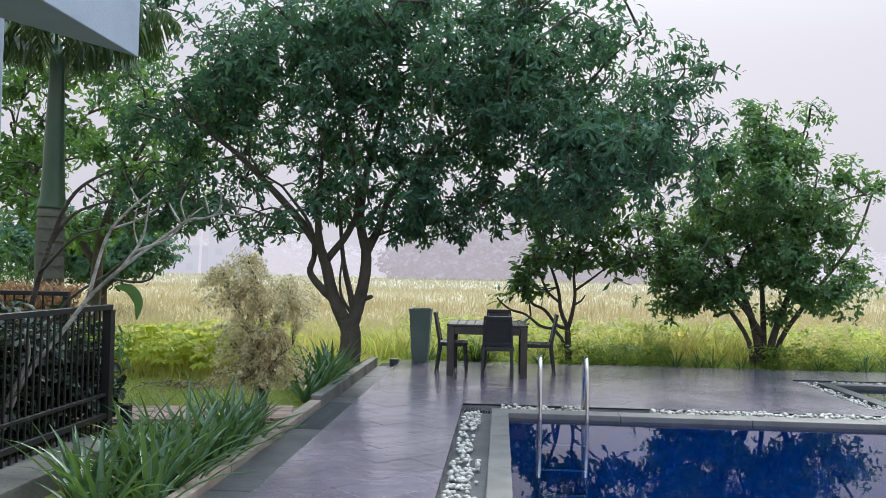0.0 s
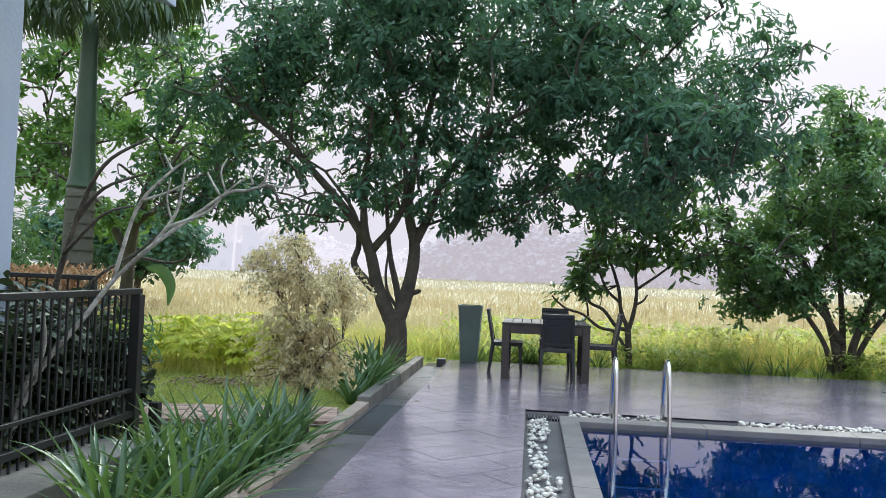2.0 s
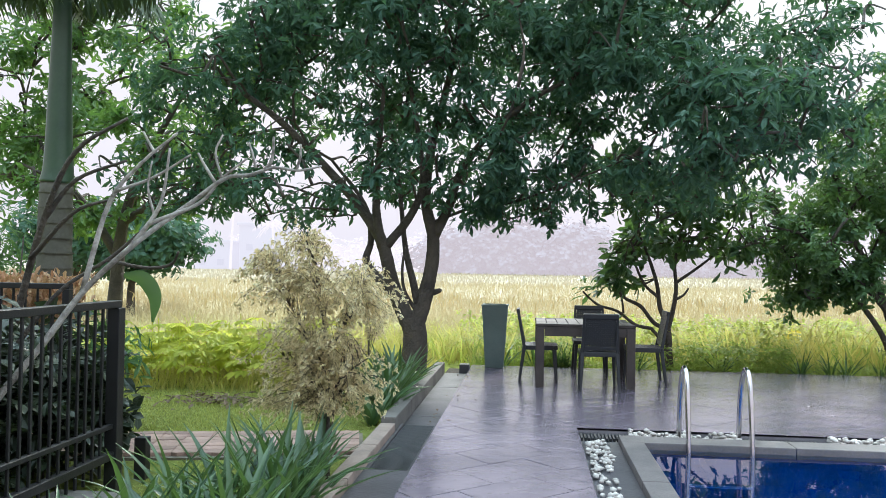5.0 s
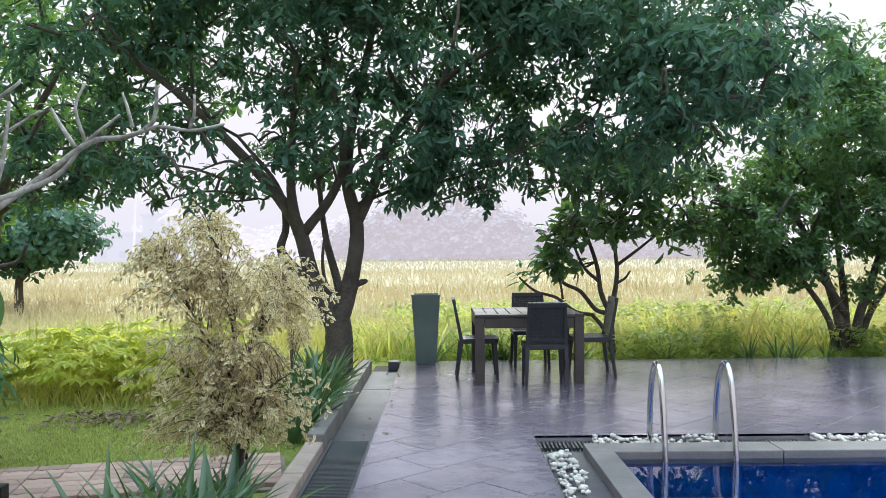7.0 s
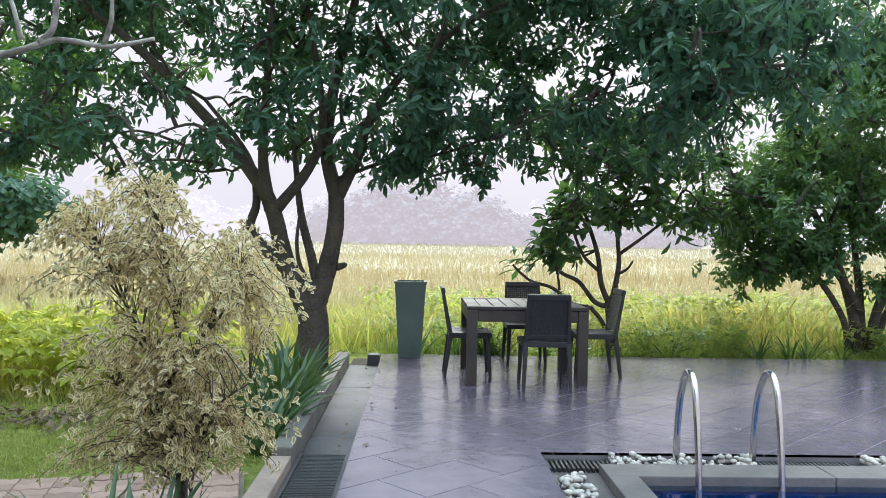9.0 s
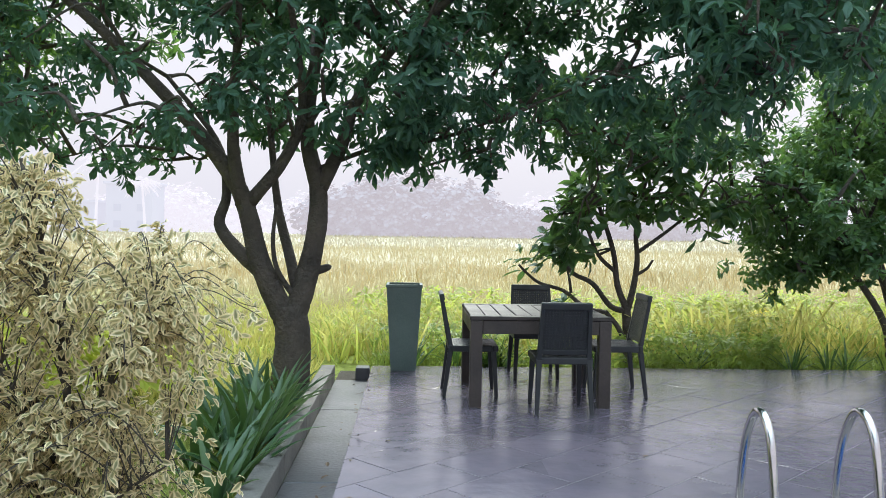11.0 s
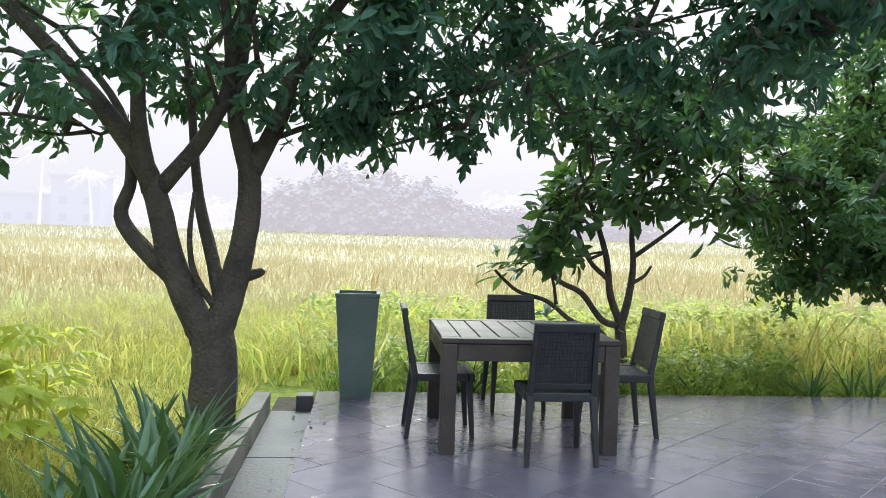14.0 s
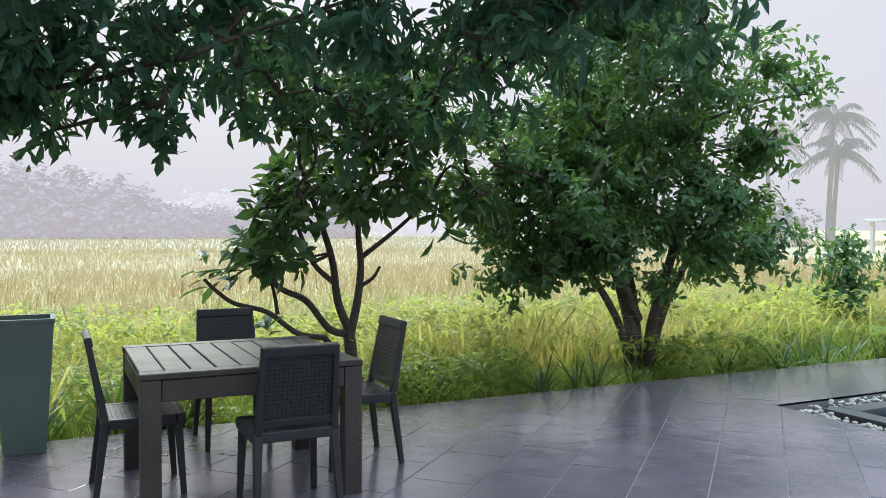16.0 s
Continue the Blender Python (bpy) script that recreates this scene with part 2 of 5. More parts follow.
def obj(name, me, material, parent=None, label="", smooth=False):
    if isinstance(me, bmesh.types.BMesh):
        bm, me = me, bpy.data.meshes.new(name)
        bm.to_mesh(me)
        bm.free()
    if material and not me.materials:
        me.materials.append(material)
    if smooth:
        me.polygons.foreach_set("use_smooth", [True] * len(me.polygons))
    ob = new(name, me)
    if parent:
        ob.parent = parent
    return tagged(ob, label)


part = obj


def box(lo, hi, bevel=0.0, seg=1):
    bm = bmesh.new()
    bmesh.ops.create_cube(bm, size=1)
    lo, hi = Vector(lo), Vector(hi)
    for v in bm.verts:
        v.co = Vector(((lo[i] + hi[i]) / 2 + v.co[i] * (hi[i] - lo[i]) for i in range(3)))
    if bevel:
        bmesh.ops.bevel(bm, geom=bm.edges[:], offset=bevel, segments=seg, affect="EDGES", profile=0.6)
    return bm


def taper(x, y, z0, z1, r0, r1, lean=(0, 0), bevel=0.004):
    """An upright square bar whose half width goes from r0 to r1 and whose top is shifted by lean."""
    bm = bmesh.new()
    bmesh.ops.create_cube(bm, size=1)
    for v in bm.verts:
        top = v.co.z > 0
        r = r1 if top else r0
        v.co = Vector((x + math.copysign(r, v.co.x) + (lean[0] if top else 0), y + math.copysign(r, v.co.y) + (lean[1] if top else 0), z1 if top else z0))
    bmesh.ops.bevel(bm, geom=bm.edges[:], offset=bevel, segments=1, affect="EDGES")
    return bm


def prism(points, z0, z1, bevel=0.0):
    bm = bmesh.new()
    vs = [bm.verts.new((x, y, z0)) for x, y in points]
    f = bm.faces.new(vs)
    r = bmesh.ops.extrude_face_region(bm, geom=[f])
    for v in r["geom"]:
        if isinstance(v, bmesh.types.BMVert):
            v.co.z = z1
    bmesh.ops.recalc_face_normals(bm, faces=bm.faces[:])
    if bevel:
        bmesh.ops.bevel(bm, geom=bm.edges[:], offset=bevel, segments=1, affect="EDGES")
    return bm


def spline(pts, n=6):
    p = np.array(pts, float)
    q = np.vstack([2 * p[0] - p[1], p, 2 * p[-1] - p[-2]])
    out = []
    for i in range(1, len(q) - 2):
        for t in np.linspace(0, 1, n, endpoint=False):
            a, b, c, d = q[i - 1:i + 3]
            out.append(0.5 * (2 * b + (c - a) * t + (2 * a - 5 * b + 4 * c - d) * t * t + (3 * b - a - 3 * c + d) * t ** 3))
    return np.array(out + [p[-1]])


def tubes(name, runs, seg=8, wobble=0.0):
    """One mesh of tubes; runs: (points, first radius, last radius)."""
    V, F, base = [], [], 0
    for pts, r0, r1 in runs:
        pts = np.asarray(pts, float)
        tan = np.gradient(pts, axis=0)
        tan /= np.linalg.norm(tan, axis=1)[:, None] + 1e-9
        ref = np.array((1.0, 0.3, 0.1)) if abs(tan[0][2]) > 0.6 else np.array((0, 0, 1.0))
        n = len(pts)
        rad = np.linspace(r0, r1, n)
        for i in range(n):
            u = np.cross(tan[i], ref)
            u /= np.linalg.norm(u) + 1e-9
            w = np.cross(tan[i], u)
            for k in range(seg):
                a = 2 * math.pi * k / seg
                r = rad[i] * (1 + wobble * (rng.random() - 0.5))
                V.append(pts[i] + r * (math.cos(a) * u + math.sin(a) * w))
            if i:
                for k in range(seg):
                    a0, a1 = base + (i - 1) * seg + k, base + (i - 1) * seg + (k + 1) % seg
                    F.append((a0, a1, a1 + seg, a0 + seg))
        F.append(tuple(base + k for k in range(seg))[::-1])
        F.append(tuple(base + (n - 1) * seg + k for k in range(seg)))
        base += n * seg
    return np_mesh(name, V, F)


def unit(a):
    return a / (np.linalg.norm(a, axis=-1, keepdims=True) + 1e-9)


def leaf_mesh(name, P, D, N, L, W, droop=0.15, prof=(0.7, 1.0), margin=False, cup=0.06):
    """Six-triangle leaves from P along D with normal N; prof: half widths at 35 and 70 percent of the length."""
    P, D = np.asarray(P, float), unit(np.asarray(D, float))
    S = unit(np.cross(D, N))
    N = unit(np.cross(S, D))
    L, W = np.asarray(L)[:, None], np.asarray(W)[:, None]
    k = len(P)
    rows = [P,
            P + D * L * 0.33 + S * W * 0.5 * prof[0] + N * L * cup,
            P + D * L * 0.70 + S * W * 0.5 * prof[1] + N * L * (cup - droop * 0.4),
            P + D * L - N * L * droop,
            P + D * L * 0.70 - S * W * 0.5 * prof[1] + N * L * (cup - droop * 0.4),
            P + D * L * 0.33 - S * W * 0.5 * prof[0] + N * L * cup,
            P + D * L * 0.52 - N * L * droop * 0.1]
    V = np.stack(rows, axis=1).reshape(-1, 3)
    F = np.array([(0, 1, 6), (1, 2, 6), (2, 3, 6), (3, 4, 6), (4, 5, 6), (5, 0, 6)])
    F = (np.arange(k)[:, None, None] * 7 + F[None]).reshape(-1, 3)
    me = np_mesh(name, V, F)
    if margin:
        at = me.attributes.new("margin", "FLOAT", "POINT")
        at.data.foreach_set("value", np.tile([0.4, 1, 1, 1, 1, 1, 0.0], k))
    return me


def blades(name, P, H, W, lean, az=None):
    """Bent grass blades of three triangles."""
    P = np.asarray(P, float)
    k = len(P)
    az = rng.random(k) * 2 * math.pi if az is None else az
    d = np.stack([np.cos(az), np.sin(az), np.zeros(k)], 1)
    a2 = rng.random(k) * 2 * math.pi
    s = np.stack([np.cos(a2), np.sin(a2), np.zeros(k)], 1)
    H, W, lean = np.asarray(H)[:, None], np.asarray(W)[:, None], np.asarray(lean)[:, None]
    up = np.array((0, 0, 1.0))
    mid = P + up * H * 0.6 + d * H * lean * 0.3
    tip = P + up * H * (1 - lean * 0.25) + d * H * lean
    V = np.stack([P - s * W / 2, P + s * W / 2, mid - s * W * 0.4, mid + s * W * 0.4, tip], 1).reshape(-1, 3)
    F = np.array([(0, 1, 3), (0, 3, 2), (2, 3, 4)])
    F = (np.arange(k)[:, None, None] * 5 + F[None]).reshape(-1, 3)
    return np_mesh(name, V, F)


def in_lobes(lobes, n, shell=0.45, gap=0.0, gap_scale=1.2):
    """n points in a union of ellipsoids (centre, radii), most of them near the outside, and the way outwards."""
    C = np.array([c for c, r in lobes], float)
    R = np.array([r for c, r in lobes], float)
    vol = R.prod(1) ** 0.8
    pick = rng.choice(len(lobes), n * 4, p=vol / vol.sum())
    d = unit(rng.normal(size=(n * 4, 3)))
    rad = 1 - (1 - rng.random(n * 4) ** 0.5) * (1 - shell) * 1.6
    rad = np.clip(rad, 0.15, 1) * (1 + 0.10 * rng.normal(size=n * 4))
    P = C[pick] + d * R[pick] * rad[:, None]
    keep = []
    for i, p in enumerate(P):
        if gap and noise.noise(Vector(p) * gap_scale) < gap:
            continue
        keep.append(i)
        if len(keep) == n:
            break
    keep = np.array(keep)
    return P[keep], unit(d[keep] * (1 / R[pick[keep]]) + np.array((0, 0, 0.25)))


def rosettes(P, D, per, length, spread=1.0, jitter=0.3, hang=0.35):
    """Leaves set in rosettes round twig tips: positions, ways, normals, lengths."""
    k = len(P)
    P2, D2 = np.repeat(P, per, 0), np.repeat(D, per, 0)
    a = np.tile(np.arange(per) * 2 * math.pi / per, k) + np.repeat(rng.random(k) * 6.28, per) + rng.normal(size=k * per) * 0.25
    ref = np.tile((0.31, 0.22, 0.92), (k * per, 1))
    u = unit(np.cross(D2, ref))
    w = np.cross(D2, u)
    side = u * np.cos(a)[:, None] + w * np.sin(a)[:, None]
    way = unit(side * spread + D2 * (0.45 + jitter * rng.normal(size=k * per)[:, None]) + np.array((0, 0, -hang)))
    return P2 + rng.normal(size=P2.shape) * length * 0.25, way, unit(D2 + np.array((0, 0, 0.6)) + rng.normal(size=P2.shape) * 0.3), length * (0.65 + 0.7 * rng.random(k * per))


def clumps(lobes, n, r, flat=0.62):
    """Leaf clumps: n small ellipsoids in a union of large ones."""
    c, d = in_lobes(lobes, n, 0.45)
    s = r * (0.7 + 0.6 * rng.random(n))
    return [(tuple(c[i]), (s[i], s[i], s[i] * flat)) for i in range(n)], c


def branches(limbs, targets, r0=0.028, r1=0.007):
    """Curved side branches from the nearest lower point of the limbs to the targets."""
    pts = np.vstack([np.asarray(l[0])[len(l[0]) // 3:] for l in limbs])
    out = []
    for t in targets:
        dist = np.linalg.norm(pts - t, axis=1) + 1.5 * np.maximum(0, pts[:, 2] - t[2])
        s = pts[np.argmin(dist)]
        m = (s + t) / 2 + np.array((rng.normal() * 0.12, rng.normal() * 0.12, 0.10 + rng.normal() * 0.1))
        run = spline([s, m, t], 4)
        out.append((run, r0, r1))
        pts = np.vstack([pts, run[3:]])
    return out


def thing(name, loc, label, category, group="", rz=0):
    e = new(name)
    e.empty_display_size = 0.1
    e.matrix_basis = pose(*loc, 0, 0, rz)
    return tagged(e, label, category, group)

# ---- ground: one sheet to the horizon, left out under the terrace ----
TX0, TX1, TY0, TY1 = -1.05, 13.0, -8.0, 14.2     # terrace footprint


def ground_z(x, y):
    t = min(max((y - 14.6) / 9.0, 0), 1)
    u = min(max((y - 40) / 90.0, 0), 1)
    return -0.07 - 0.38 * t * t * (3 - 2 * t) + 0.30 * u


def axis(lo, hi, step, far):
    inner = list(np.arange(lo, hi + 1e-6, step))
    out, d = [], step
    v = hi
    while v < far:
        d *= 1.5
        v += d
        out.append(v)
    neg, d, v = [], step, lo
    while v > -far:
        d *= 1.5
        v -= d
        neg.append(v)
    return sorted(neg + inner + out)


xs = sorted(set([round(v, 3) for v in axis(-14, 16, 1.0, 2500)] + [TX0, TX1]))
ys = sorted(set([round(v, 3) for v in axis(-8, 40, 1.0, 2500)] + [TY0, TY1 - 0.02]))
V = [(x, y, ground_z(x, y)) for y in ys for x in xs]
F = []
for j in range(len(ys) - 1):
    for i in range(len(xs) - 1):
        cx, cy = (xs[i] + xs[i + 1]) / 2, (ys[j] + ys[j + 1]) / 2
        if TX0 < cx < TX1 and TY0 < cy < TY1 - 0.02:
            continue
        a = j * len(xs) + i
        F.append((a, a + 1, a + 1 + len(xs), a + len(xs)))
ground_me = np_mesh("ground", V, F)


def ground_mat():
    m = bpy.data.materials.new("field_ground")
    m.use_nodes = True
    n, l = m.node_tree.nodes, m.node_tree.links
    p = n["Principled BSDF"]
    co, sep = n.new("ShaderNodeTexCoord"), n.new("ShaderNodeSeparateXYZ")
    l.new(co.outputs["Object"], sep.inputs[0])
    big, fine = n.new("ShaderNodeTexNoise"), n.new("ShaderNodeTexNoise")
    big.inputs["Scale"].default_value, fine.inputs["Scale"].default_value = 0.12, 9.0
    big.inputs["Detail"].default_value = fine.inputs["Detail"].default_value = 6
    for q in (big, fine):
        l.new(co.outputs["Object"], q.inputs["Vector"])
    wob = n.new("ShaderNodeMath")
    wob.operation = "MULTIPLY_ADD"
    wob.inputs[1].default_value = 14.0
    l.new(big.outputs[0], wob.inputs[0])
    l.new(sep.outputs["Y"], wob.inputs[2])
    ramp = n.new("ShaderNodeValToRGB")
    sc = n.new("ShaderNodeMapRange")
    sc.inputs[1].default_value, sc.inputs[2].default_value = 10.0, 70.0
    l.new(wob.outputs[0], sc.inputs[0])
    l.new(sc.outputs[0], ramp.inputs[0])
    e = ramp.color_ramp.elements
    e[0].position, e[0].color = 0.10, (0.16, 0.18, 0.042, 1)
    # far end of the ramp: dry grass, paled further to stand for haze
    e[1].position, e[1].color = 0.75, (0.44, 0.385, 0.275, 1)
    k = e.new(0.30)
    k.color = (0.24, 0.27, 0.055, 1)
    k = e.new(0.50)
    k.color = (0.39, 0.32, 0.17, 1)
    hs, mr = n.new("ShaderNodeHueSaturation"), n.new("ShaderNodeMapRange")
    mr.inputs[1].default_value, mr.inputs[2].default_value, mr.inputs[3].default_value, mr.inputs[4].default_value = 0.3, 0.7, 0.75, 1.25
    l.new(fine.outputs[0], mr.inputs[0])
    l.new(mr.outputs[0], hs.inputs["Value"])
    l.new(ramp.outputs[0], hs.inputs["Color"])
    l.new(hs.outputs[0], p.inputs["Base Color"])
    p.inputs["Roughness"].default_value = 0.9
    p.inputs["Specular IOR Level"].default_value = 0.1
    bp = n.new("ShaderNodeBump")
    bp.inputs["Strength"].default_value, bp.inputs["Distance"].default_value = 0.8, 0.08
    l.new(fine.outputs[0], bp.inputs["Height"])
    l.new(bp.outputs[0], p.inputs["Normal"])
    return m


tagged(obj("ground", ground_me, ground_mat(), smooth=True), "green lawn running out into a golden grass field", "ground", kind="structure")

# ---- terrace: bed of mortar with openings for the two pools and the pebble channels ----
PX0, PX1, PY0, PY1 = 1.00, 9.0, 3.3, 9.42        # pool water
GX, GY = 0.50, 9.90                              # outer edge of the pebble channel
CX, CY = 0.83, 9.67                              # outer edge of the coping
KX0, KX1, KY0, KY1 = 5.15, 9.6, 10.35, 12.93     # small pool, outer edge of its pebbles
DZ = 0.0040
bed = [((-0.72, -8, -0.3), (GX, 14.2, DZ)), ((GX, -8, -0.3), (13, PY0 - 0.5, DZ)), ((GX, GY, -0.3), (KX0, 14.2, DZ)), ((KX0, GY, -0.3), (13, KY0, DZ)),
       ((KX0, KY1, -0.3), (13, 14.2, DZ)), ((KX1, KY0, -0.3), (13, KY1, DZ)), ((PX1 + 0.5, PY0 - 0.5, -0.3), (13, GY, DZ)), ((GX + 0.34, PY0 - 0.5, -0.3), (PX1 + 0.5, PY0 - 0.006, DZ)), ((PX1 + 0.006, PY0 - 0.006, -0.3), (PX1 + 0.5, GY, DZ))]
bm = bmesh.new()
for lo, hi in bed:
    b = box(lo, hi)
    me = bpy.data.meshes.new("tmp")
    b.to_mesh(me)
    b.free()
    bm.from_mesh(me)
    bpy.data.meshes.remove(me)
terrace = tagged(obj("floor_terrace", bm, M["joint"]), "dark slate terrace laid diagonally with pale joints", "terrace", kind="structure")


def clip_poly(poly, nx, ny, d):
    """The part of a convex polygon in which nx*x + ny*y <= d."""
    out = []
    for i, (x0, y0) in enumerate(poly):
        x1, y1 = poly[(i + 1) % len(poly)]
        a, b = nx * x0 + ny * y0 - d, nx * x1 + ny * y1 - d
        if a <= 0:
            out.append((x0, y0))
        if a * b < 0:
            t = a / (a - b)
            out.append((x0 + t * (x1 - x0), y0 + t * (y1 - y0)))
    return out


def clip_rect(poly, r):
    for nx, ny, d in ((-1, 0, -r[0]), (1, 0, r[2]), (0, -1, -r[1]), (0, 1, r[3])):
        if len(poly) < 3:
            return []
        poly = clip_poly(poly, nx, ny, d)
    return poly


RECTS = [(-0.72, -2.0, GX, 14.2), (GX, GY, KX0, 14.2), (KX0, KY1, 11.5, 14.2), (KX0, GY, 11.5, KY0), (GX, -2.0, 5.0, PY0 - 0.5)]
TILE_A, TILE_B = 0.41, 0.62
slabs = []
ca, sa = math.cos(radians(43)), math.sin(radians(43))
for i in range(-32, 42):
    for j in range(-30, 34):
        u0 = i * TILE_A
        v0 = j * TILE_B + (i % 2) * TILE_B * 0.5
        g = 0.0035
        corner = [(u0 + g, v0 + g), (u0 + TILE_A - g, v0 + g), (u0 + TILE_A - g, v0 + TILE_B - g), (u0 + g, v0 + TILE_B - g)]
        poly = [(1.0 + u * sa + v * ca, 9.0 - u * ca + v * sa) for u, v in corner]
        for r in RECTS:
            q = clip_rect(poly, r)
            if len(q) >= 3:
                ar = abs(sum(q[k][0] * q[(k + 1) % len(q)][1] - q[(k + 1) % len(q)][0] * q[k][1] for k in range(len(q)))) / 2
                if ar > 0.002:
                    slabs.append(q)

# ---- channel, drain and kerb along the planting bed ----
KERB_X0, KERB_X1 = -1.19, -1.06
for y0, y1 in ((-8.0, 3.99), (4.0, 6.1), (6.11, 8.28), (9.98, 10.49), (10.5, 12.40), (12.41, 13.72)):
    tagged(obj("channel_slab", box((-1.055, y0, -0.25), (-0.725, y1, -0.055 if y0 > 9 else -0.02), 0.006), M["channel"]), "dark smooth cement slab beside the terrace", "slab", "channel slabs", "structure")
drain = thing("floor_drain", (-0.89, 9.12, -0.16), "black slatted drain grate beside the terrace", "drain")
part("channel", box((-0.165, -0.84, -0.1), (0.165, 0.84, -0.02), 0.004), M["grate"], drain)
for sx in (-0.155, 0.150):
    part("rim", box((sx - 0.014, -0.84, -0.02), (sx + 0.014, 0.84, 0.135), 0.003), M["channel"], drain)
slat_me = None
for i in range(56):
    y = -0.83 + i * 0.03
    if slat_me is None:
        first = part("slat", box((-0.138, -0.008, 0.10), (0.136, 0.008, 0.125), 0.002), M["grate"], drain)
        slat_me = first.data
    else:
        first = part("slat", slat_me, None, drain)
    first.location = (0, y, 0)
for k, (y0, y1) in enumerate(((9.66, 10.6), (10.61, 11.6), (11.61, 12.6), (12.61, 13.76))):
    tagged(obj("kerb", box((KERB_X0, y0, -0.3), (KERB_X1, y1, 0.085), 0.012, 2), M["concrete"]), "weathered grey concrete kerb along the planting bed", "kerb", "kerbs", "structure")
for k, (y0, y1) in enumerate(((4.2, 5.4), (5.41, 6.6), (6.61, 7.8), (7.81, 8.8), (8.81, 9.65))):
    tagged(obj("edging", box((KERB_X0, y0, -0.3), (KERB_X1, y1, 0.035), 0.01, 2), M["edging"]), "pinkish stone edging beside the drain", "edging", "edging stones", "structure")
tagged(obj("channel_end", box((-1.055, 13.725, -0.3), (-0.725, 14.26, -0.06), 0.004), M["soil"]), "bare soil at the end of the channel", "soil", kind="structure")
tagged(obj("end_block", box((-0.86, 13.74, -0.25), (-0.725, 13.90, 0.06), 0.008), M["channel"]), "small dark cement block ending the channel", "kerb", kind="structure")
tagged(obj("terrace_edge", box((-0.72, 14.203, -0.45), (13.0, 14.26, -0.012), 0.006), M["channel"]), "dark cement edge along the back of the terrace", "edge", kind="structure")

# ---- pools ----


def pool(name, x0, x1, y0, y1, depth, tile, water, label, size):
    """A basin lined with square tiles, and its water."""
    V, F = [], []

    def panel(o, u, v, nu, nv):
        o, u, v = np.array(o, float), np.array(u, float), np.array(v, float)
        g = 0.02
        for i in range(nu):
            for j in range(nv):
                b = len(V)
                for du, dv in ((g, g), (1 - g, g), (1 - g, 1 - g), (g, 1 - g)):
                    V.append(o + u * (i + du) / nu + v * (j + dv) / nv)
                F.append((b, b + 1, b + 2, b + 3))
    nx, ny, nz = int((x1 - x0) / size), int((y1 - y0) / size), max(2, int(depth / size))
    panel((x0, y0, -depth), (x1 - x0, 0, 0), (0, y1 - y0, 0), nx, ny)
    panel((x0, y1, -depth), (x1 - x0, 0, 0), (0, 0, depth - 0.01), nx, nz)
    panel((x1, y0, -depth), (x0 - x1, 0, 0), (0, 0, depth - 0.01), nx, nz)
    panel((x0, y0, -depth), (0, y1 - y0, 0), (0, 0, depth - 0.01), ny, nz)
    panel((x1, y1, -depth), (0, y0 - y1, 0), (0, 0, depth - 0.01), ny, nz)
    t = thing(name, ((x0 + x1) / 2, (y0 + y1) / 2, -depth - 0.12), label, "pool")
    t["kind"] = "structure"
    inv = Matrix.Translation(t.location).inverted()
    me = np_mesh("tile_lining", V, F)
    me.transform(inv)
    part("tile_lining", me, tile, t)["kind"] = "stuff"
    bm = bmesh.new()
    for lo, hi in (((x0 - 0.12, y0 - 0.12, -depth - 0.12), (x1 + 0.12, y1 + 0.12, -depth - 0.005)), ((x0 - 0.12, y1 + 0.005, -depth), (x1 + 0.12, y1 + 0.12, -0.09)),
                   ((x0 - 0.12, y0 - 0.12, -depth), (x1 + 0.12, y0 - 0.005, -0.09)), ((x0 - 0.12, y0, -depth), (x0 - 0.005, y1, -0.09)), ((x1 + 0.005, y0, -depth), (x1 + 0.12, y1, -0.09))):
        b = box(lo, hi)
        q = bpy.data.meshes.new("tmp")
        b.to_mesh(q)
        b.free()
        bm.from_mesh(q)
        bpy.data.meshes.remove(q)
    bm.transform(inv)
    part("basin", bm, M["kid_tile"] if depth < 1 else M["pool_tile"], t)
    n = 40
    X, Y = np.meshgrid(np.linspace(x0, x1, n), np.linspace(y0, y1, n))
    W = np.stack([X.ravel(), Y.ravel(), np.full(n * n, -0.055)], 1)
    Q = [(j * n + i, j * n + i + 1, (j + 1) * n + i + 1, (j + 1) * n + i) for j in range(n - 1) for i in range(n - 1)]
    tagged(obj("water", np_mesh("water", W, Q), water, smooth=True), "still pool water mirroring trees and sky", "water", kind="structure")
    return t


pool("swimming_pool", PX0, PX1, PY0, PY1, 1.35, M["pool_tile"], M["water"], "deep blue tiled swimming pool sunk in the terrace", 0.15)
pool("paddling_pool", KX0 + 0.45, KX1 - 0.45, KY0 + 0.45, KY1 - 0.42, 0.45, M["kid_tile"], M["kid_water"], "shallow teal tiled paddling pool edged with pebbles", 0.1)

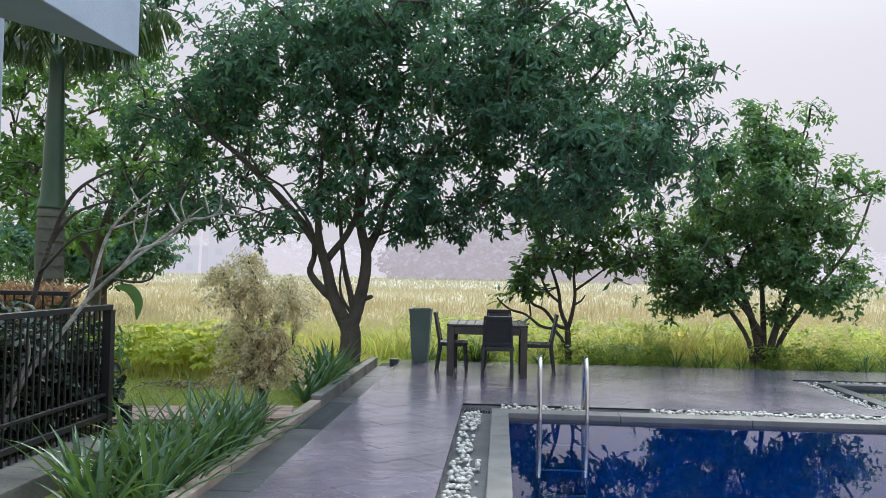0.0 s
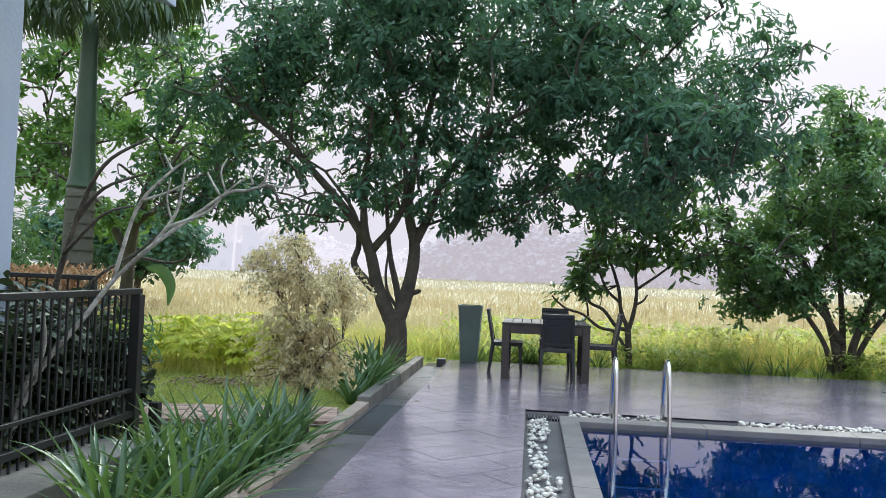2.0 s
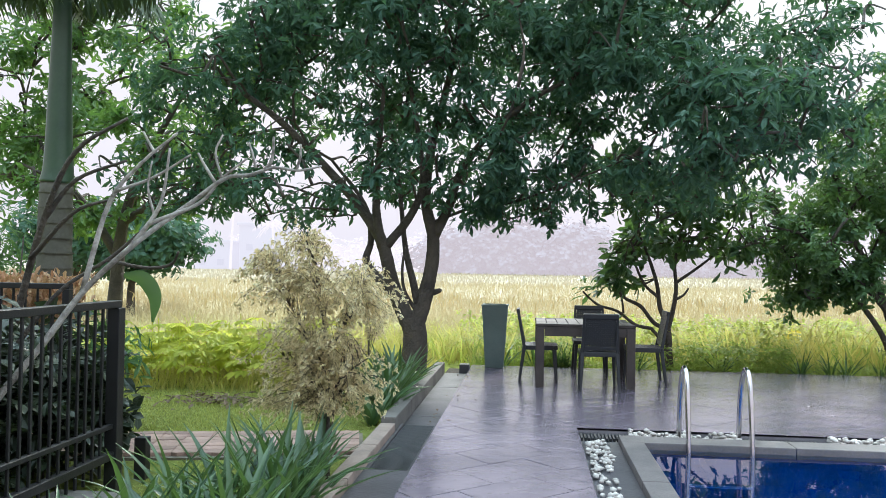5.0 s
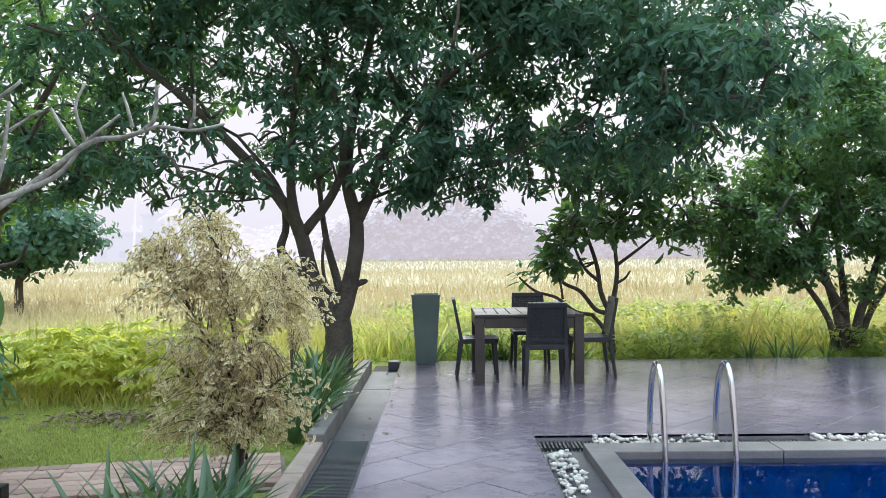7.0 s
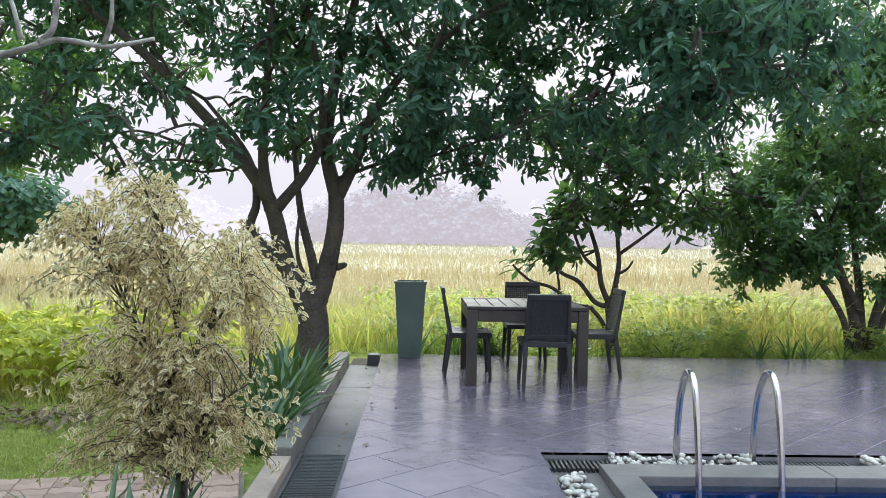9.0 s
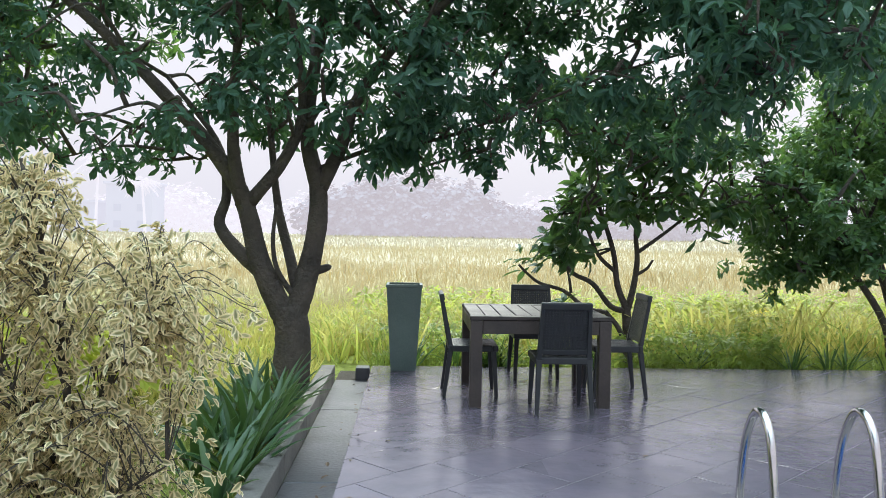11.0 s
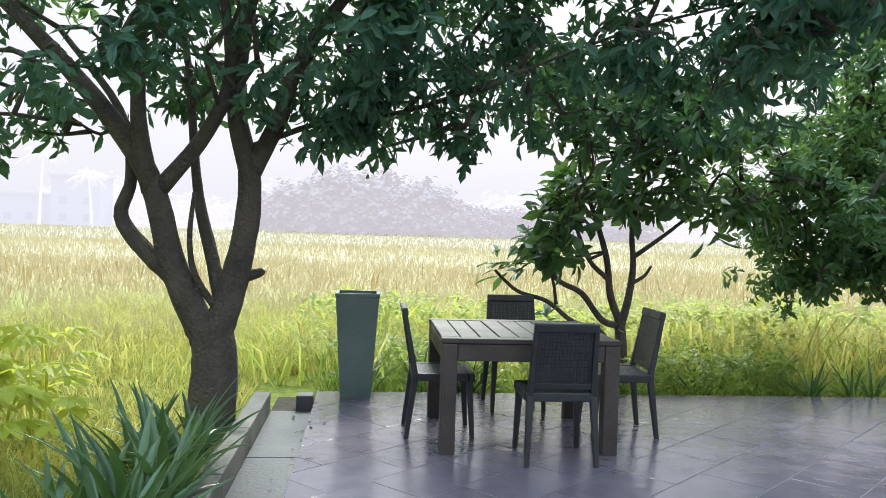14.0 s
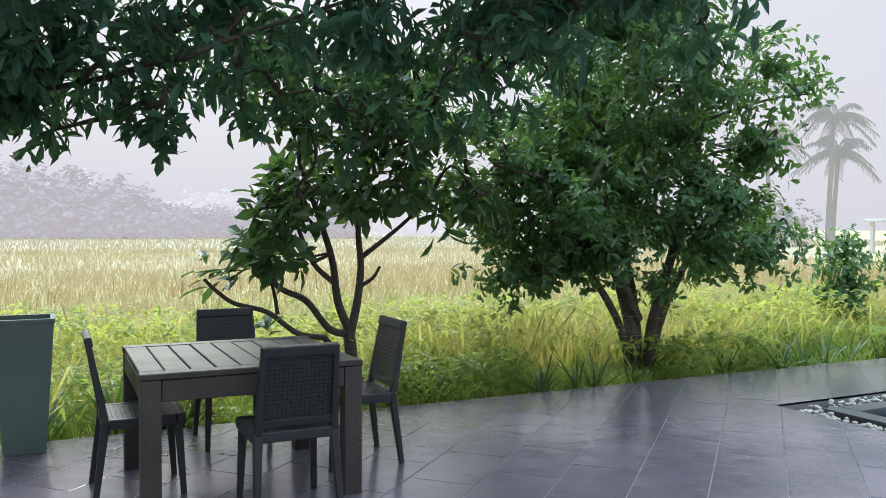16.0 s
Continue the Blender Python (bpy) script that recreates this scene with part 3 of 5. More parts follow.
# coping stones
for k in range(5):
    y0 = 3.3 + k * 1.224
    tagged(obj("coping_stone", box((CX, y0, -0.09), (PX0 + 0.01, y0 + 1.219, 0.0), 0.008, 2), M["coping"]), "smooth buff coping stone at the pool edge", "coping", "coping stones", "structure")
for k in range(6):
    x0 = CX + k * 1.36
    tagged(obj("coping_stone", box((x0, PY1 - 0.014, -0.09), (x0 + 1.355, CY, 0.0), 0.008, 2), M["coping"]), "smooth buff coping stone at the pool edge", "coping", "coping stones", "structure")
for lo, hi in (((KX0 + 0.28, KY0 + 0.28, -0.09), (KX0 + 0.46, KY1 - 0.25, 0)), ((KX0 + 0.465, KY1 - 0.43, -0.09), (KX1, KY1 - 0.25, 0)), ((KX0 + 0.465, KY0 + 0.28, -0.09), (KX1, KY0 + 0.46, 0)), ((KX1 - 0.46, KY0 + 0.465, -0.09), (KX1, KY1 - 0.435, 0))):
    tagged(obj("coping_stone", box(lo, hi, 0.008, 2), M["channel"]), "dark coping stone round the paddling pool", "coping", "coping stones of the paddling pool", "structure")
for lo, hi in (((GX, PY0 - 0.5, -0.2), (CX, GY, -0.062)), ((CX, CY, -0.2), (PX1 + 0.5, GY, -0.062)), ((KX0, KY0, -0.2), (KX0 + 0.28, KY1, -0.062)), ((KX0 + 0.28, KY1 - 0.25, -0.2), (KX1, KY1, -0.062)), ((KX0 + 0.28, KY0, -0.2), (KX1, KY0 + 0.28, -0.062))):
    tagged(obj("channel_floor", box(lo, hi), M["channel"]), "dark cement floor of a shallow pebble channel", "channel", kind="structure")

# black overflow grating under the pebbles
grating = thing("overflow_grating", (GX + 0.02, 9.785, -0.062), "black slotted overflow grating beside the pool", "grating")
bar_me = None
for i in range(66):
    x = 0.012 + i * 0.03
    if bar_me is None:
        b = part("bar", box((-0.009, -0.105, 0.0), (0.009, 0.105, 0.027), 0.002), M["grate"], grating)
        bar_me = b.data
    else:
        b = part("bar", bar_me, None, grating)
    b.location = (x, 0, 0)


def pebbles(name, areas, label, z=-0.055):
    """White rounded pebbles strewn over rectangles: (x0, y0, x1, y1, count)."""
    ico = bmesh.new()
    bmesh.ops.create_icosphere(ico, subdivisions=1, radius=1)
    base = np.array([v.co[:] for v in ico.verts])
    tri = np.array([[v.index for v in f.verts] for f in ico.faces])
    ico.free()
    V, F = [], []
    for x0, y0, x1, y1, n in areas:
        cl = rng.random((max(3, n // 5), 2))
        for i in range(n):
            c = cl[rng.integers(len(cl))] + rng.normal(size=2) * 0.04 if rng.random() < 0.45 else rng.random(2)
            c = np.clip(c, 0.04, 0.96)
            s = np.array((1, rng.uniform(0.65, 0.95), rng.uniform(0.5, 0.75))) * rng.uniform(0.017, 0.032)
            a = rng.random() * 6.28
            q = base * s * (1 + 0.12 * rng.normal(size=(len(base), 1)))
            q = np.stack([q[:, 0] * math.cos(a) - q[:, 1] * math.sin(a), q[:, 0] * math.sin(a) + q[:, 1] * math.cos(a), q[:, 2]], 1)
            lift = 0.026 * (rng.random() < 0.3)
            q += np.array((x0 + 0.03 + c[0] * (x1 - x0 - 0.06), y0 + 0.03 + c[1] * (y1 - y0 - 0.06), z + s[2] + lift))
            F.append(tri + len(V) * len(base))
            V.append(q)
    ob = obj(name, np_mesh(name, np.vstack(V), np.vstack(F)), M["pebble"], smooth=True)
    return tagged(ob, label, "pebbles", kind="stuff")


pebbles("pebbles", [(GX + 0.01, 4.0, CX - 0.12, 9.62, 230), (GX + 0.02, 8.6, CX - 0.08, 9.62, 60), (GX + 0.01, 5.5, CX - 0.04, 7.4, 110)], "loose white pebbles in the channel beside the pool")
pebbles("pebbles", [(CX + 0.05, CY + 0.01, 1.9, GY - 0.02, 120), (2.3, CY + 0.005, 9.0, GY - 0.01, 1300)], "loose white pebbles in the channel behind the pool", -0.035)
pebbles("pebbles", [(KX0 + 0.01, KY0, KX0 + 0.27, KY1 - 0.1, 230), (KX0 + 0.1, KY1 - 0.23, KX1, KY1 - 0.02, 330)], "white pebbles round the paddling pool")

# ---- pool ladder ----
ladder = thing("pool_ladder", (1.59, 9.75, 0), "polished steel pool ladder with two curved handrails", "ladder")
for sx in (-0.245, 0.245):
    run = spline([(sx, 0.03, -0.06), (sx, 0.0, 0.25), (sx, -0.06, 0.46), (sx, -0.16, 0.585), (sx, -0.27, 0.56), (sx, -0.34, 0.40), (sx, -0.40, 0.0), (sx, -0.42, -0.4), (sx, -0.42, -1.0)], 7)
    part("handrail", tubes("handrail", [(run, 0.021, 0.021)], 14), M["steel"], ladder, smooth=True)
    part("foot_plate", tubes("foot_plate", [([(sx, 0.03, -0.058), (sx, 0.03, -0.03)], 0.045, 0.04)], 16), M["steel"], ladder)
for z in (-0.30, -0.56, -0.82):
    part("tread", box((-0.24, -0.46, z - 0.012), (0.24, -0.38, z + 0.012), 0.008, 2), M["steel"], ladder)

# ---- table and chairs ----
TB = (0.155, 12.25, 1.295, 13.36)
tw, td = TB[2] - TB[0], TB[3] - TB[1]
table = thing("garden_table", ((TB[0] + TB[2]) / 2, (TB[1] + TB[3]) / 2, 0), "dark weathered wooden garden table with slatted top", "table")
for sx in (-1, 1):
    for sy in (-1, 1):
        part("leg", box((sx * tw / 2 - (0.098 if sx > 0 else 0), sy * td / 2 - (0.098 if sy > 0 else 0), 0), (sx * tw / 2 + (0.098 if sx < 0 else 0), sy * td / 2 + (0.098 if sy < 0 else 0), 0.708), 0.006, 2), M["wood"], table)
for sy in (-1, 1):
    part("apron", box((-tw / 2 + 0.1, sy * (td / 2 - 0.025) - 0.022, 0.60), (tw / 2 - 0.1, sy * (td / 2 - 0.025) + 0.022, 0.708), 0.004), M["wood"], table)
for sx in (-1, 1):
    part("apron", box((sx * (tw / 2 - 0.025) - 0.022, -td / 2 + 0.1, 0.60), (sx * (tw / 2 - 0.025) + 0.022, td / 2 - 0.1, 0.708), 0.004), M["wood"], table)
for sy in (-1, 1):
    part("frame_board", box((-tw / 2 - 0.004, sy * (td / 2 - 0.045) - 0.049, 0.710), (tw / 2 + 0.004, sy * (td / 2 - 0.045) + 0.049, 0.742), 0.005), M["wood"], table)
nsl = 9
sw = tw / nsl
for i in range(nsl):
    x = -tw / 2 + i * sw
    part("slat", box((x + 0.004, -td / 2 + 0.098, 0.712), (x + sw - 0.004, td / 2 - 0.098, 0.740 + rng.uniform(-0.0015, 0.0015)), 0.004), M["wood"], table)


def lattice(w0, w1, h, nx, nz, at):
    """A woven panel: strips crossing each other, in front of one another by turns."""
    V, F = [], []

    def bar(a, b, half, th, off):
        k = len(V)
        a, b = np.array(a), np.array(b)
        d = unit(b - a)
        n = np.array((-d[1], d[0]))
        for p in (a - n * half, a + n * half, b + n * half, b - n * half):
            V.append(at(p[0], p[1], off - th))
        for p in (a - n * half, a + n * half, b + n * half, b - n * half):
            V.append(at(p[0], p[1], off + th))
        F.extend([(k, k + 1, k + 2, k + 3), (k + 7, k + 6, k + 5, k + 4)] + [(k + i, k + 4 + i, k + 4 + (i + 1) % 4, k + (i + 1) % 4) for i in range(4)])
    for j in range(nz):
        z = h * (j + 0.5) / nz
        w = w0 + (w1 - w0) * (j + 0.5) / nz
        for i in range(nx):
            x = -w / 2 + w * i / nx
            bar((x, z), (x + w / nx, z), h / nz * 0.43, 0.003, 0.003 * (1 if (i + j) % 2 else -1))
    for i in range(nx):
        u = (i + 0.5) / nx - 0.5
        for j in range(nz):
            bar((u * w0 + u * (w1 - w0) * j / nz, h * j / nz), (u * w0 + u * (w1 - w0) * (j + 1) / nz, h * (j + 1) / nz), w0 / nx * 0.43, 0.003, 0.003 * (-1 if (i + j) % 2 else 1))
    return np_mesh("weave", V, F)


def garden_chair(loc, rz):
    """Its front faces +y."""
    c = thing("garden_chair", loc, "dark grey woven resin garden chair at the table", "chair", "chairs round the table", rz)
    for sx in (-1, 1):
        part("front_leg", taper(sx * 0.205, 0.215, 0, 0.43, 0.015, 0.022, (-sx * 0.015, -0.03)), M["chair"], c)
        part("back_leg", taper(sx * 0.215, -0.235, 0, 0.43, 0.015, 0.022, (-sx * 0.02, 0.055)), M["chair"], c)
        part("back_post", taper(sx * 0.195, -0.18, 0.43, 0.875, 0.020, 0.014, (-sx * 0.012, -0.085)), M["chair"], c)
    part("seat_frame", box((-0.225, -0.20, 0.395), (0.225, -0.165, 0.45), 0.008, 2), M["chair"], c)
    part("seat_frame", box((-0.225, 0.175, 0.395), (0.225, 0.225, 0.45), 0.014, 2), M["chair"], c)
    for sx in (-1, 1):
        part("seat_frame", box((sx * 0.208 - 0.018, -0.165, 0.395), (sx * 0.208 + 0.018, 0.175, 0.45), 0.008, 2), M["chair"], c)
    part("seat", lattice(0.384, 0.384, 0.345, 16, 14, lambda x, y, o: (x, y - 0.168, 0.440 + o)), M["chair"], c)

    def lean(x, z, o):
        return (x, -0.18 - 0.085 * (z + 0.07) / 0.445 - 0.012 * math.cos(x * 7) + 0.012 + o, 0.50 + z)
    part("backrest", lattice(0.352, 0.336, 0.33, 15, 15, lean), M["chair"], c)
    bm = box((-0.198, -0.02, -0.03), (0.198, 0.02, 0.03), 0.014, 3)
    bm.transform(Matrix.Translation((0, -0.259, 0.855)) @ Matrix.Rotation(radians(11), 4, "X"))
    part("top_rail", bm, M["chair"], c)
    bm = box((-0.178, -0.011, -0.02), (0.178, 0.011, 0.02), 0.006, 2)
    bm.transform(Matrix.Translation((0, -0.192, 0.492)) @ Matrix.Rotation(radians(11), 4, "X"))
    part("lower_rail", bm, M["chair"], c)
    return c


chair = garden_chair((0.875, 12.235, 0), 0)
copy_thing(chair, pose(0.20, 12.87, 0, 0, 0, -90))
copy_thing(chair, pose(1.48, 12.91, 0, 0, 0, 90))
copy_thing(chair, pose(0.885, 13.72, 0, 0, 0, 180))

# ---- tall planter ----
pl = thing("tall_planter", (-0.395, 14.03, 0), "tall tapered grey cement planter on the terrace", "planter")


def square_frustum(rings):
    V, F = [], []
    for r, z in rings:
        V += [(-r, -r, z), (r, -r, z), (r, r, z), (-r, r, z)]
    for k in range(len(rings) - 1):
        for i in range(4):
            F.append((4 * k + i, 4 * k + (i + 1) % 4, 4 * k + 4 + (i + 1) % 4, 4 * k + 4 + i))
    F += [(3, 2, 1, 0), tuple(4 * (len(rings) - 1) + i for i in range(4))]
    return np_mesh("body", V, F)


part("body", square_frustum([(0.122, 0), (0.125, 0.01), (0.176, 0.845), (0.183, 0.85), (0.183, 0.872), (0.180, 0.875), (0.155, 0.875), (0.150, 0.81)]), M["planter"], pl)
part("soil", box((-0.149, -0.149, 0.78), (0.149, 0.149, 0.818), 0.01), M["soil"], pl)

# ---- trees ----
TREE = np.array((-1.37, 13.0, 0.0))


def tree(name, loc, limbs, crown, trunk_mat, leaf, label, category="tree", smooth=True, group=""):
    t = thing(name, loc, label, category, group)
    inv = Matrix.Translation(loc).inverted()
    for part_name, me, m in (("trunk", limbs, trunk_mat), ("crown", crown, leaf)):
        if me is None:
            continue
        me.transform(inv)
        part(part_name, me, m, t, smooth=(part_name == "trunk"))
    return t


# big tree beside the terrace
limbs = [
    (spline([(-1.37, 13.0, -0.25), (-1.38, 13.0, 0.1), (-1.36, 12.98, 0.45), (-1.40, 12.97, 0.74)], 5), 0.185, 0.150),
    (spline([(-1.42, 12.97, 0.62), (-1.52, 12.96, 0.82), (-1.66, 12.93, 1.15), (-1.79, 12.92, 1.66), (-2.03, 12.9, 2.05), (-2.45, 12.8, 2.55), (-3.1, 12.7, 3.2), (-3.8, 12.7, 3.7)], 5), 0.118, 0.03),
    (spline([(-1.37, 12.98, 0.62), (-1.29, 12.98, 0.84), (-1.20, 13.0, 1.22), (-1.15, 13.0, 1.70), (-1.26, 13.02, 2.25), (-1.20, 13.05, 2.9), (-1.0, 13.1, 3.8), (-0.8, 13.1, 4.8)], 5), 0.120, 0.03),
    (spline([(-1.14, 13.0, 1.78), (-0.95, 12.98, 2.17), (-0.80, 12.95, 2.60), (-0.3, 12.8, 3.2), (0.6, 12.6, 3.7), (1.8, 12.5, 3.9)], 5), 0.072, 0.012),
    (spline([(-1.74, 12.92, 1.64), (-1.43, 12.90, 2.04), (-1.29, 12.9, 2.45), (-1.35, 12.8, 3.1), (-1.5, 12.6, 4.0)], 5), 0.062, 0.02),
    (spline([(-1.33, 12.99, 0.88), (-1.42, 13.08, 1.2), (-1.51, 13.15, 1.5), (-1.58, 13.25, 1.85), (-1.7, 13.5, 2.6), (-1.9, 13.9, 3.4)], 5), 0.055, 0.02),
    (spline([(-1.62, 12.95, 1.02), (-1.85, 12.97, 1.22), (-2.02, 13.0, 1.45), (-1.97, 13.05, 1.72), (-2.1, 13.2, 2.2), (-2.6, 13.4, 2.8)], 5), 0.072, 0.02),
    (spline([(-1.36, 12.95, 0.83), (-1.49, 12.90, 1.05), (-1.53, 12.88, 1.30), (-1.50, 12.86, 1.62)], 5), 0.028, 0.014),
    (spline([(-1.80, 12.92, 1.62), (-1.86, 12.8, 2.1), (-1.80, 12.6, 2.8), (-1.7, 12.3, 3.5)], 5), 0.070, 0.02),
    (spline([(-1.16, 13.0, 1.95), (-0.6, 12.9, 2.15), (-0.1, 12.7, 2.2), (0.6, 12.5, 2.45), (1.4, 12.3, 2.75), (2.4, 12.1, 3.0)], 5), 0.022, 0.006),
    (spline([(-1.16, 13.02, 1.05), (-1.07, 13.02, 1.08), (-1.05, 13.02, 1.10)], 3), 0.04, 0.022),
]
LOBES = [((-1.3, 13.0, 4.5), (2.9, 2.5, 1.8)), ((-3.3, 13.1, 3.5), (1.8, 1.9, 1.3)), ((-4.3, 13.1, 3.3), (1.1, 1.3, 0.9)), ((-3.2, 13.0, 4.9), (1.7, 1.6, 0.8)), ((0.9, 12.9, 3.9), (2.4, 2.2, 1.6)), ((2.5, 12.5, 3.75), (1.6, 1.8, 1.4)),
         ((0.6, 13.2, 2.7), (1.8, 1.5, 0.75)), ((-0.6, 13.0, 5.6), (2.5, 2.2, 1.2)), ((2.2, 12.0, 2.95), (1.4, 1.4, 0.7)), ((1.5, 12.7, 4.9), (1.7, 1.8, 1.0))]
cl, cc = clumps(LOBES, 250, 0.44)
FRINGE = [((-3.3, 12.8, 2.25), (1.6, 1.4, 0.36)), ((-4.4, 13.0, 2.45), (1.0, 1.2, 0.5)), ((-2.5, 12.2, 2.35), (0.9, 0.8, 0.30)), ((-0.3, 12.8, 2.25), (1.2, 1.2, 0.34)), ((0.8, 12.9, 2.35), (0.8, 0.8, 0.28)), ((-1.8, 12.1, 2.65), (0.9, 0.6, 0.36)),
          ((3.4, 12.5, 3.6), (0.8, 1.2, 0.9)), ((1.9, 13.2, 2.45), (1.2, 0.9, 0.5)), ((2.9, 11.9, 3.05), (1.4, 1.0, 0.6)), ((2.1, 11.4, 2.95), (1.2, 0.9, 0.6)), ((-2.0, 13.8, 2.9), (1.2, 0.7, 0.6)), ((-0.9, 12.1, 2.9), (1.2, 0.7, 0.4))]
low, lc = clumps(FRINGE, 150, 0.31)
cl, cc = cl + low, np.vstack([cc, lc])
cl += [((3.9, 12.6, 4.25), (0.35, 0.3, 0.14)), ((4.3, 12.6, 4.40), (0.18, 0.16, 0.08)), ((3.4, 12.5, 4.7), (0.4, 0.35, 0.25))]
cp, cd = in_lobes(cl, 7300, 0.1, -0.12, 3.6)
keep = (cp[:, 0] > -2.4) | (rng.random(len(cp)) < 0.64)      # the side over the lawn is thinner
keep &= (cp[:, 0] < 0.0) | (cp[:, 0] > 1.5) | (cp[:, 2] > 3.3) | (rng.random(len(cp)) < 0.6)
cp, cd = cp[keep], cd[keep]
# added leaves: high lobes, mostly unseen, shade the crown; lower ones fill gaps
top_p, top_d = in_lobes([((-1.2, 13.0, 5.2), (2.9, 2.4, 1.3)), ((1.3, 12.8, 4.7), (2.2, 2.0, 1.0)), ((-2.9, 13.0, 4.6), (1.8, 1.6, 0.9)), ((0.4, 12.9, 4.2), (2.2, 1.6, 0.8)), ((3.1, 12.6, 3.6), (0.9, 1.2, 0.9)), ((2.3, 11.7, 3.2), (1.1, 0.9, 0.5)), ((-1.0, 12.9, 3.3), (1.5, 1.4, 0.6)), ((-1.4, 13.0, 4.3), (1.6, 1.8, 0.8)), ((1.9, 12.0, 3.45), (1.3, 1.1, 0.6)), ((1.1, 12.6, 3.9), (1.6, 1.4, 0.7))], 3000, 0.1)
cp, cd = np.vstack([cp, top_p]), np.vstack([cd, top_d])
tips = np.vstack([cc, np.array([c for c, r in cl[-3:]]), cp[rng.choice(len(cp), 200, replace=False)]])
wood = limbs + branches(limbs, tips, 0.020, 0.006)
P, D, N, L = rosettes(cp, cd, 6, 0.125, 1.0, 0.3, 0.6)
tree("broad_tree", tuple(TREE), tubes("trunk", wood, 9, 0.10), leaf_mesh("crown", P, D, N, L, L * 0.34, 0.22, (0.7, 1.0)), M["bark"], M["leaf_tree"], "spreading dark green tree with forked trunk beside the terrace")

# round tree on the field edge
RB = (5.42, 14.95, -0.1)
stems = [(spline([(5.42 + a, 14.95 + b, -0.25), (5.42 + a * 1.3, 14.95 + b, 0.4), (5.42 + a * 4 + 0.05, 15 + b * 3, 1.2), (5.42 + a * 8, 15 + b * 5, 2.2), (5.42 + a * 10, 15 + b * 6, 3.3)], 5), r, 0.015) for a, b, r in
         ((-0.10, 0.02, 0.085), (0.08, -0.03, 0.08), (0.0, 0.1, 0.07), (0.2, 0.05, 0.055), (-0.22, -0.02, 0.05))]
stems.append((spline([(5.36, 14.95, 0.5), (5.0, 14.85, 1.0), (4.4, 14.7, 1.45), (3.7, 14.6, 1.6)], 5), 0.06, 0.015))
BL = [((5.35, 15.0, 2.55), (1.85, 1.8, 1.6)), ((4.5, 14.9, 2.2), (1.5, 1.4, 1.15)), ((6.3, 15.0, 2.3), (1.35, 1.4, 1.25)), ((5.6, 15.0, 3.5), (1.25, 1.3, 0.95)), ((4.2, 14.7, 1.35), (0.95, 0.9, 0.5)), ((6.3, 14.9, 1.2), (1.0, 0.9, 0.45)), ((7.2, 15, 2.0), (0.5, 0.6, 0.5))]
BL = [((c[0] - 0.15, c[1], c[2]), r) for c, r in BL] + [((3.7, 14.8, 1.9), (0.75, 0.8, 0.6)), ((4.1, 14.7, 1.2), (0.8, 0.6, 0.4)), ((4.8, 14.8, 1.1), (0.5, 0.4, 0.3))]
cl, cc = clumps(BL, 140, 0.42, 0.7)
keep = cc[:, 0] < 7.0
cl, cc = [c for c, k in zip(cl, keep) if k], cc[keep]
cp, cd = in_lobes(cl, 5900, 0.1, -0.14, 3.0)
wood = stems + branches(stems, np.vstack([cc, cp[rng.choice(len(cp), 80, replace=False)]]), 0.022, 0.006)
P, D, N, L = rosettes(cp, cd, 6, 0.098)
tree("round_tree", RB, tubes("trunk", wood, 8, 0.08), leaf_mesh("crown", P, D, N, L, L * 0.42, 0.15, (0.8, 0.95)), M["bark"], M["leaf_bush"], "bushy round tree with several stems behind the terrace")

# frangipani behind the table
FB = (2.08, 14.62, -0.1)
fr = [(spline([(2.08, 14.62, -0.25), (2.06, 14.62, 0.3), (2.04, 14.65, 0.62)], 4), 0.06, 0.05),
      (spline([(2.05, 14.65, 0.55), (2.12, 14.67, 0.8), (2.17, 14.7, 1.12), (2.15, 14.7, 1.5), (2.25, 14.7, 2.0)], 5), 0.042, 0.018),
      (spline([(2.05, 14.65, 0.58), (1.93, 14.6, 0.85), (1.88, 14.6, 1.2), (1.75, 14.6, 1.6), (1.6, 14.6, 2.0)], 5), 0.040, 0.018),
      (spline([(2.05, 14.65, 0.56), (1.86, 14.62, 0.62), (1.66, 14.6, 0.86), (1.46, 14.6, 0.96), (1.34, 14.6, 1.08), (1.24, 14.6, 1.26)], 5), 0.034, 0.016),
      (spline([(1.80, 14.6, 0.55), (1.58, 14.6, 0.60), (1.34, 14.6, 0.78), (1.08, 14.6, 0.86), (0.94, 14.6, 0.96), (0.84, 14.6, 1.06)], 5), 0.026, 0.013),
      (spline([(2.08, 14.62, 0.1), (1.95, 14.6, 0.38), (1.80, 14.6, 0.56)], 4), 0.032, 0.026),
      (spline([(2.13, 14.67, 0.95), (2.27, 14.68, 1.03), (2.34, 14.68, 1.13)], 4), 0.022, 0.012),
      (spline([(1.9, 14.6, 1.0), (1.70, 14.55, 1.18), (1.55, 14.5, 1.5), (1.45, 14.5, 1.8)], 4), 0.026, 0.013),
      (spline([(2.16, 14.7, 1.2), (2.5, 14.7, 1.45), (2.8, 14.7, 1.7)], 4), 0.024, 0.012),
      (spline([(1.42, 14.6, 0.76), (1.40, 14.65, 0.95), (1.34, 14.65, 1.1)], 4), 0.018, 0.01)]
PLB = [((1.75, 14.55, 1.95), (0.95, 0.8, 0.6)), ((2.5, 14.6, 1.95), (0.9, 0.7, 0.55)), ((1.9, 14.4, 2.6), (1.2, 0.9, 0.4)), ((1.5, 14.5, 1.45), (0.5, 0.5, 0.25)), ((3.0, 14.5, 1.6), (0.4, 0.4, 0.25))]
cp, cd = in_lobes(clumps(PLB, 52, 0.25)[0], 310, 0.1)
